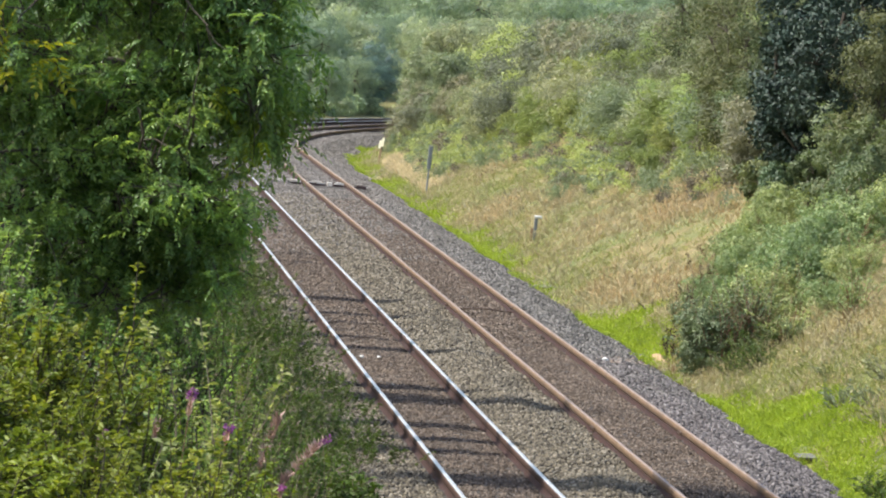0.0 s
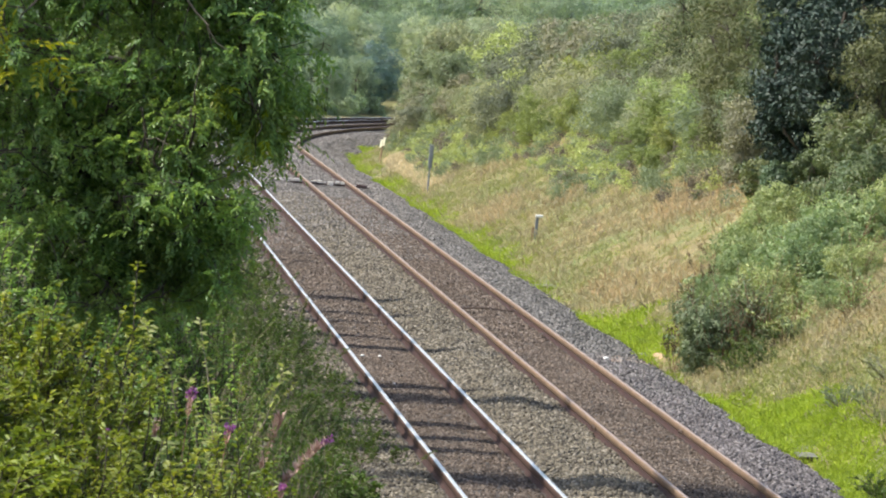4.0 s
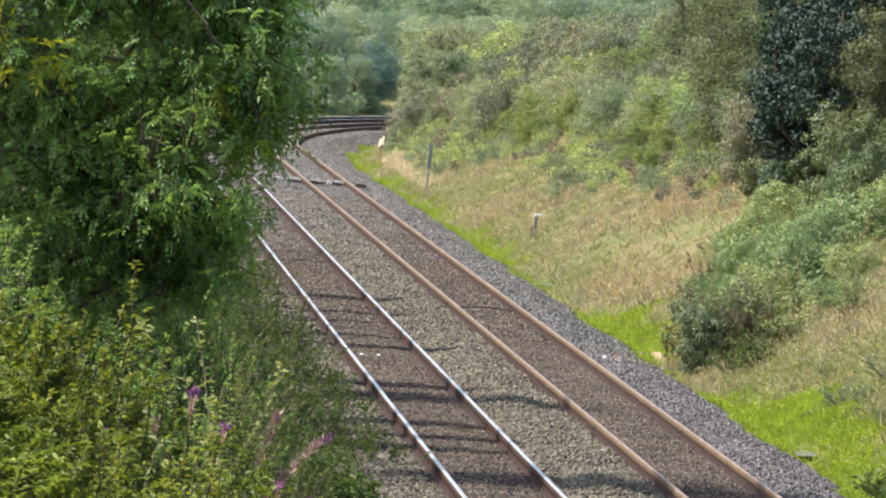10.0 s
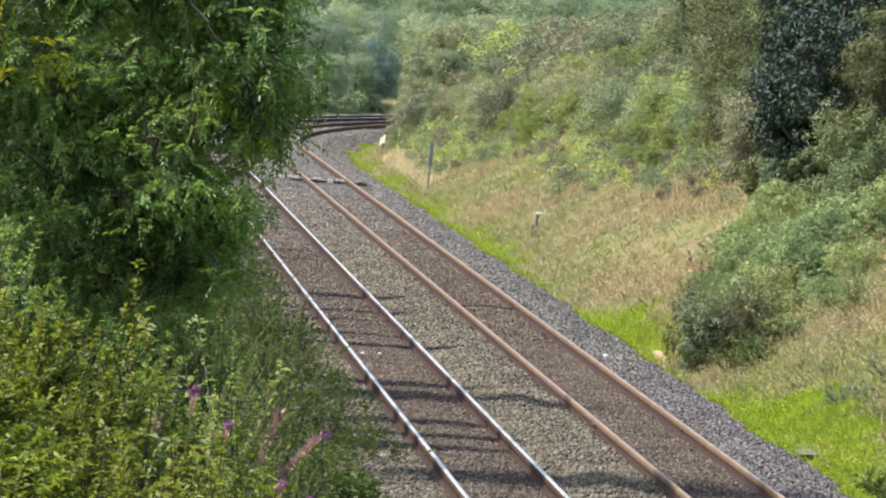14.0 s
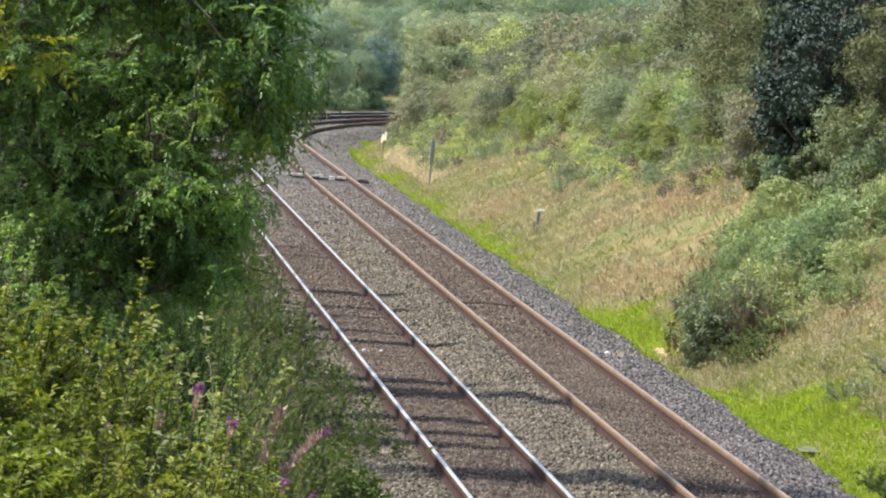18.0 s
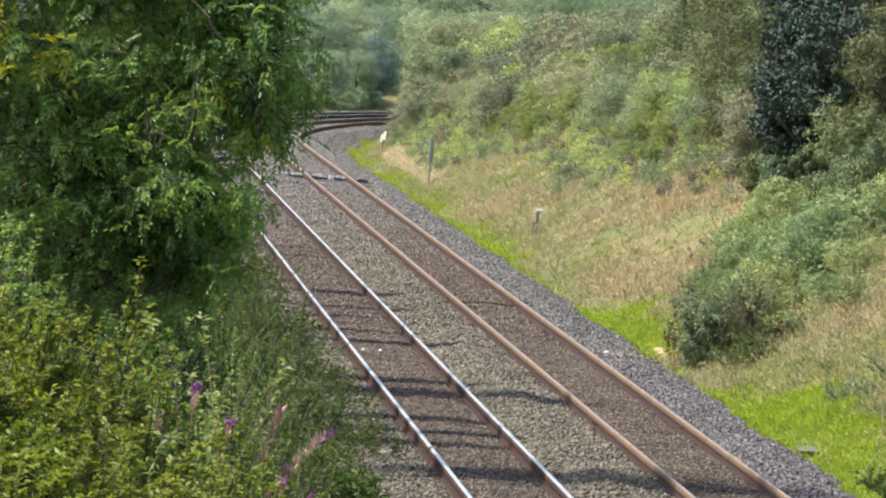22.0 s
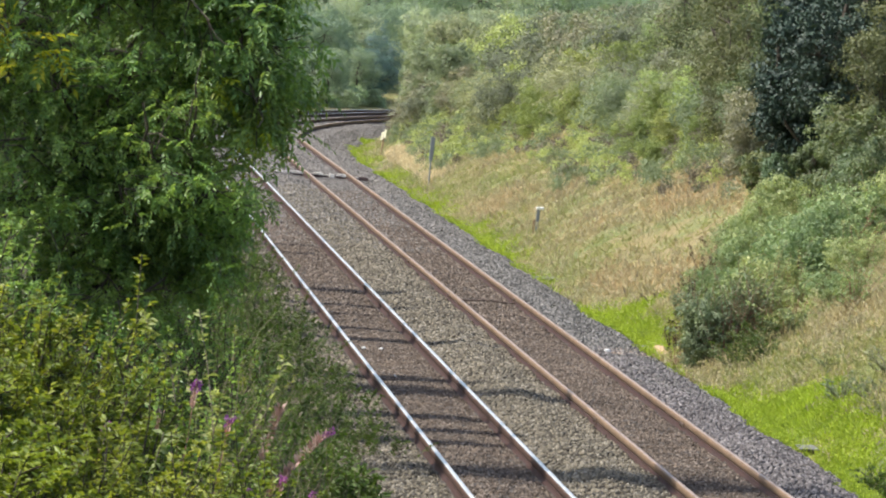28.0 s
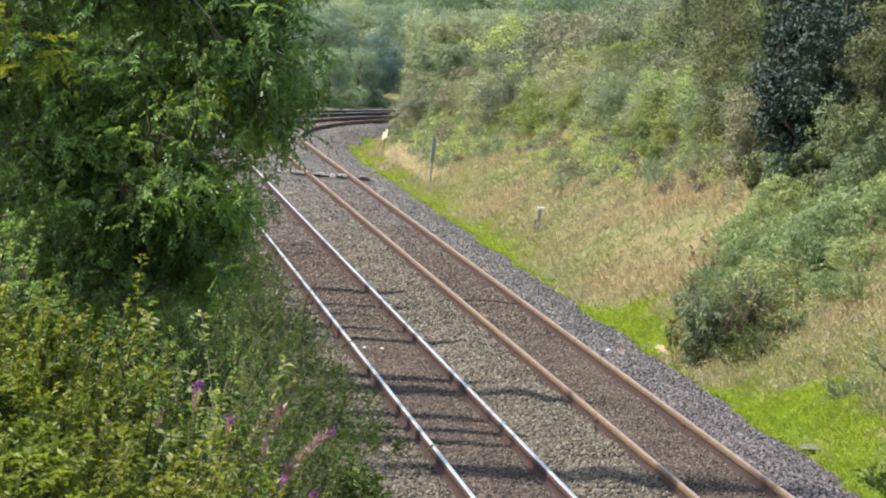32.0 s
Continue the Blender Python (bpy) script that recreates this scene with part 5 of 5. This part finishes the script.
near = [(-7.0, 47.0, 0.8, 0.5), (-6.6, 46.0, 0.65, 0.5), (-7.1, 50.0, 0.95, 0.5), (-6.2, 47.5, 0.65, 0.45), (-6.9, 44.5, 0.5, 0.45), (-6.5, 43.5, 0.45, 0.45), (-6.1, 45.0, 0.45, 0.45)]
for x, h in ((-6.8, 0.6), (-6.35, 1.1), (-6.0, 1.4), (-5.65, 1.2), (-5.3, 1.2), (-5.0, 1.4), (-4.75, 1.6)):
    near += [(x, 53.5, h, 0.42), (x + 0.15, 56.0, h * 1.05, 0.45), (x - 0.1, 51.0, h * 0.72, 0.42)]
near += [(-5.75, 48.5, 1.25, 0.4), (-5.4, 49.0, 1.45, 0.42), (-5.1, 50.0, 1.5, 0.42), (-4.85, 52.0, 1.6, 0.4), (-6.1, 48.0, 1.0, 0.4)]
for i, (x, y, h, r) in enumerate(near):
    build_shrub("shrub", x + gw.uniform(-0.1, 0.1), y + gw.uniform(-0.5, 0.5), h * (0.68 if x < -6.55 else 1.0) * gw.uniform(0.9, 1.1), r, 38, "shrub", 0.066, "bushy yellow-green shrub with arching leafy shoots", 100 + i, 0.8, "shrubs on the near bank", 60, "bark")
for i, (x, y, h, r) in enumerate(((-5.9, 69.8, 1.8, 0.6), (-5.5, 70.4, 2.1, 0.6), (-5.1, 69.6, 2.2, 0.55), (-4.8, 70.3, 2.2, 0.5), (-6.2, 72, 1.8, 0.6), (-5.6, 72.4, 2.1, 0.6), (-5.0, 72, 2.2, 0.6), (-5.7, 65.5, 1.1, 0.6), (-5.0, 65.0, 1.5, 0.5), (-4.6, 73, 2.0, 0.5), (-6.65, 60, 0.9, 0.5), (-6.9, 62, 1.0, 0.5), (-5.25, 60, 1.5, 0.5), (-4.95, 61.5, 1.8, 0.5))):
    build_shrub("shrub", x, y, h, r, 46, "ash", 0.06, "dark green shrub in the shade of the ash", 160 + i, 0.4, "shrubs in the shade", 52, "bark")
for i, (x, y, h, r) in enumerate(((-4.6, 62, 1.9, 0.45), (-4.4, 66, 1.7, 0.45), (-4.0, 71, 1.5, 0.45), (-4.5, 76, 1.7, 0.6), (-3.6, 79, 1.4, 0.5), (-3.2, 84, 1.4, 0.5), (-3.0, 90, 1.4, 0.6), (-3.6, 95, 1.6, 0.6), (-3.8, 66, 1.3, 0.4),
                                  (-4.2, 82, 1.8, 0.6), (-4.0, 88, 1.8, 0.6), (-2.7, 97, 1.3, 0.5), (-2.5, 102, 1.2, 0.5), (-5.2, 84, 2.0, 0.7), (-4.8, 92, 2.0, 0.7), (-4.2, 99, 2.0, 0.7), (-5.6, 78, 2.0, 0.7), (-3.4, 101, 1.6, 0.6), (-3.2, 88, 1.5, 0.6), (-3.1, 75, 1.7, 0.45), (-3.4, 74, 1.8, 0.45), (-2.75, 77, 1.45, 0.45), (-3.0, 79, 1.5, 0.5), (-3.5, 72, 1.6, 0.4))):
    build_shrub("shrub", x, y, h, r, 30, "shrub" if i in (4, 17) else "weed", 0.052, "leggy green shrub on the bank beside the line", 140 + i, 0.6 if i < 4 else 0, "shrubs beside the line", 70)
for i, (x, y, h, r) in enumerate(((-4.95, 58, 1.9, 0.55), (-5.2, 57, 1.75, 0.55), (-5.15, 53, 1.4, 0.45), (-5.4, 52, 1.3, 0.45))):
    build_shrub("shrub", x, y, h, r, 7, "hazel", 0.085, "tall arching whips of fresh yellow-green leaves", 190 + i, 1.0, "arching whips on the bank", 60, lean=0.3)
for i, (x, y, h, r) in enumerate(((-2.05, 98, 1.3, 0.42), (-1.75, 99.5, 1.2, 0.4), (-1.5, 100.5, 0.95, 0.35), (-2.35, 97, 1.35, 0.5))):
    build_shrub("shrub", x, y, h, r, 64, "weed", 0.1, "dark green leafy shrub at the edge of the ballast", 170 + i, 0, "shrubs at the ballast edge", 40)
weeds = [build_shrub("weed_clump", -2.0, 120, 1.0, 0.55, 24, "weed", 0.06, "knee-high tangle of green weeds beside the ballast", 180 + i, 0, "weeds beside the ballast", 54, "twig") for i in range(4)]
scatter_things(weeds, [(s + gw.uniform(-0.6, 0.6), d + gw.uniform(-0.25, 0.25), gw.uniform(0.75, 1.15)) for s in np.arange(104, 236, 1.5) for d in ((-2.3, -3.1) if s < 110 else (-1.0, -1.8, -2.7))], 14)

for i, (s_, d_, h, r) in enumerate(((116.0, 7.7, 0.45, 0.32), (114.0, 7.6, 0.5, 0.4), (111.0, 8.0, 0.6, 0.4), (146.5, 8.2, 0.6, 0.4), (147.5, 8.6, 0.7, 0.4), (145.2, 8.6, 0.55, 0.4), (147.0, 9.1, 0.6, 0.4))):
    x, y = on_track(s_, d_)
    build_shrub("weed_clump", float(x), float(y), h, r, 34, "weed", 0.06, "dark green weeds at the foot of the slope", 250 + i, 0, "", 36)

low_weeds = [build_shrub("weed_clump", 9.0, 130, 0.5, 0.45, 24, "scrub", 0.065, "low dull green weeds in the dry grass of the slope", 260 + i, 0, "weeds in the dry grass", 34) for i in range(3)]
scatter_things(low_weeds, [(s_ + gw.uniform(-1, 1), d_ + gw.uniform(-0.3, 0.3), gw.uniform(0.6, 1.1)) for s_ in np.arange(124, 150, 2.6) for d_ in (8.8, 9.6, 10.5) if gw.uniform() < 0.4 and s_ < 146 + d_], 15)

# arching shoots over the brambles
for i, (s_, d_, h, r) in enumerate(((149.3, 8.2, 1.75, 0.45), (149.8, 8.6, 1.7, 0.4), (150.5, 8.9, 1.5, 0.5), (152.5, 9.6, 1.4, 0.6), (154.5, 10.3, 1.4, 0.6), (156.5, 11.1, 1.4, 0.6), (159.0, 11.9, 1.5, 0.7), (161.5, 12.5, 1.5, 0.7), (155.0, 11.4, 1.1, 0.6),
                                  (147.0, 9.4, 0.9, 0.5), (145.0, 10.4, 1.0, 0.5))):
    x, y = on_track(s_, d_)
    build_shrub("bramble_clump", float(x), float(y), h, r, 40, "thicket" if i < 3 or i in (6, 7) else "bramble", 0.072, "arching leafy shoots of a bramble thicket", 230 + i, 0, "bramble shoots", 44, "stem", lean=0.3)

# dark seed spikes standing along the edge of the brambles
def build_seed_spikes(s_, d_, n, height, seed):
    g = np.random.default_rng(seed)
    x, y, z = put(s_, d_)
    t = thing("dock_plant", pose(x, y, z), "dark purplish-brown dried seed spikes above the brambles", "weed", "dried docks")
    paths, C = [], []
    for _ in range(n):
        b, lean = g.normal(0, 0.14, 3), g.normal(-0.12, 0.14, 3)
        tip = np.array((b[0] + lean[0], b[1] + lean[1], height * g.uniform(0.8, 1.1)))
        paths.append(limb((b[0] * 0.4, b[1] * 0.4, -0.1), tip, 0.008, 0.004, 0.05, 5, g))
        f = g.uniform(0.72, 1.0, (46, 1))
        C.append(np.array((b[0] * 0.4, b[1] * 0.4, 0)) * (1 - f) + tip * f + g.normal(0, 0.022, (46, 3)))
    C = np.concatenate(C)
    m = len(C)
    tagged(part("twig_mass", mesh_np("twig_mass", *tubes(paths, 4), M["stem"]), None, t), kind="stuff")
    tagged(part("seed_spike", mesh_np("seed_spike", *leaves(C, g.normal(size=(m, 3)) + [0, 0, 0.6], g.normal(size=(m, 3)), 0.05 * g.uniform(0.7, 1.3, m), 0.5), M["key"]), None, t, "dark crumbly seed heads"), kind="stuff")


for i, (s_, d_, n, h) in enumerate(((157.0, 8.3, 5, 1.3), (160.0, 8.7, 4, 1.2), (163.0, 9.2, 5, 1.15), (166.0, 9.7, 5, 1.15), (169.0, 10.3, 4, 1.1), (150.5, 7.45, 4, 1.15), (150.0, 7.3, 4, 0.85), (152.5, 7.7, 4, 1.6))):
    build_seed_spikes(s_, d_, n, h, 270 + i)

# ---- rosebay willowherb ----


def build_willowherb(x, y, top, lean, bloom, pods, seed, label, sway, lilt=None):
    """A flowering stem. top: height of its tip in the world; lean: sideways run of the tip; pods, bloom: lengths of the two zones."""
    g = np.random.default_rng(seed)
    z = float(ground_z(x, y))
    h = top - z
    t = thing("willowherb", pose(x, y, z), label, "flower", "willowherb on the bank")
    path = [(np.array((lean * (k / 8) ** 1.5, 0.05 * math.sin(k), h * k / 8 - 0.1 * (k == 0))), 0.009 - 0.0008 * k) for k in range(9)]
    part("stem", mesh_np("stem", *tubes([path], 5), M["stem"]), None, t)
    P = np.array([p for p, _ in path])

    def along(f):
        u = np.clip(f, 0, 0.999) * 8
        i = u.astype(int)
        return P[i] + (P[i + 1] - P[i]) * (u - i)[:, None]
    f0 = 1 - (bloom + pods) / h
    n = 60
    f = g.uniform(0.2, f0, n)
    out = unit(g.normal(size=(n, 3)) * [1, 1, 0.2])
    tagged(part("leafage", mesh_np("leafage", *leaves(along(f), out + [0, 0, 0.2], g.normal(0, 0.3, (n, 3)) + [0, 0, 1], 0.12 * g.uniform(0.6, 1.1, n), 0.2), M["weed"]), None, t), kind="stuff")
    if pods:
        n = int(pods * 520)
        f = g.uniform(f0, 1 - bloom / h, n)
        out = unit(g.normal(size=(n, 3)) * [1, 1, 0.1])
        tagged(part("seed_pod_spike", mesh_np("seed_pod_spike", *leaves(along(f), out * 0.8 + [0, 0, 0.9], out, min(0.1, 0.035 + pods * 0.11) * g.uniform(0.6, 1.2, n), 0.11), M["pod"]), None, t, "slender pinkish seed pods"), kind="stuff")
    if bloom:
        n = int(bloom * 260) + 10
        f = 1 - bloom / h * g.uniform(0, 1, n)
        out = unit(g.normal(size=(n, 3)) * [1, 1, 0.5])
        tagged(part("flower_head", mesh_np("flower_head", *leaves(along(f) + out * 0.015, out + [0, 0, 0.1], g.normal(size=(n, 3)), 0.036 * g.uniform(0.7, 1.2, n), 0.8), M["petal"]), None, t, "magenta flowers"), kind="stuff")
    swaying.append((t, pose(x, y, z), sway, lilt))
    return t


PINK = "rosebay willowherb with magenta flowers over pinkish seed pods"
LILT = ((0, 0), (6, 0.2), (8, -0.5), (9, -0.2), (10, -0.1), (11, -1.9), (11.5, -2.5), (12, -1.8), (13, -0.6), (14, -1.1), (17, -0.4), (18, -1.2), (19, -1.5),
        (21, -0.5), (22.5, 0.2), (25, -0.8), (27.5, -1.5), (28, 0.2), (30, -0.2), (31.5, 0.4), (32, 0.2))   # seconds, degrees of lean
SEED = "willowherb gone to pale pinkish seed"
build_willowherb(-4.48, 66.0, 2.92, 0.98, 0.09, 0.62, 400, PINK, 0.3, LILT)
build_willowherb(-4.35, 66.2, 3.06, 0.38, 0.0, 0.5, 401, SEED, 0.8)
build_willowherb(-4.12, 65.5, 2.5, 0.2, 0.08, 0.12, 402, PINK, 0.7)
build_willowherb(-5.2, 54.0, 3.98, 0.12, 0.08, 0.14, 403, PINK, 0.9)
build_willowherb(-4.95, 55.0, 3.66, 0.18, 0.06, 0.1, 404, PINK, 0.9)
build_willowherb(-5.4, 55.5, 3.62, 0.1, 0.0, 0.15, 405, SEED, 0.9)
build_willowherb(-5.85, 53.0, 3.68, 0.1, 0.06, 0.15, 406, PINK, 0.9)
build_willowherb(-3.72, 66.5, 2.3, 0.1, 0.08, 0.12, 407, PINK, 0.7)
build_willowherb(-4.6, 60.0, 2.75, 0.2, 0.06, 0.25, 408, SEED, 0.8)


def motions():
    """Wind: each bough and stem leans and turns slightly about its root, in its own rhythm."""
    g = np.random.default_rng(77)
    gust = {0: 0.0, 6: 0.1, 8: -0.4, 9: -1.0, 10: -0.5, 11: -0.7, 13: 0.0, 17: 0.3, 19: 0.4, 21: 0.2, 25: 0.1, 28: 0.1, 32: 0.2}
    times = np.arange(0, 32.01, 0.5)
    wind = np.interp(times, list(gust), list(gust.values()))
    for ob, rest, amp, lilt in swaying:
        p1, p2, w1, w2 = g.uniform(0, 6.28, 2).tolist() + g.uniform(0.9, 1.7, 2).tolist()
        rows = []
        for t, w in zip(times, wind):
            a = amp * (0.55 * math.sin(w1 * t + p1) + 0.3 * math.sin(2.3 * w1 * t + p2) + 0.9 * w)
            if lilt:
                a = amp * 0.5 * math.sin(w1 * t + p1) + float(np.interp(t, [q[0] for q in lilt], [q[1] for q in lilt]))
            b = amp * 0.6 * math.sin(w2 * t + p2)
            rows.append((float(t), rest @ pose(0, 0, 0, b, a, 0.5 * a)))
        walk(ob, rows)
    for k, ob in enumerate(hanging):
        rest = Matrix.Translation(ob.location)
        walk(ob, [(float(t), rest @ pose(0, 0, 0, 0.8 * math.sin(1.7 * t + k), 8 * -min(w, 0) + 0.6 * math.sin(1.3 * t + k), 0)) for t, w in zip(times, wind)])


motions()
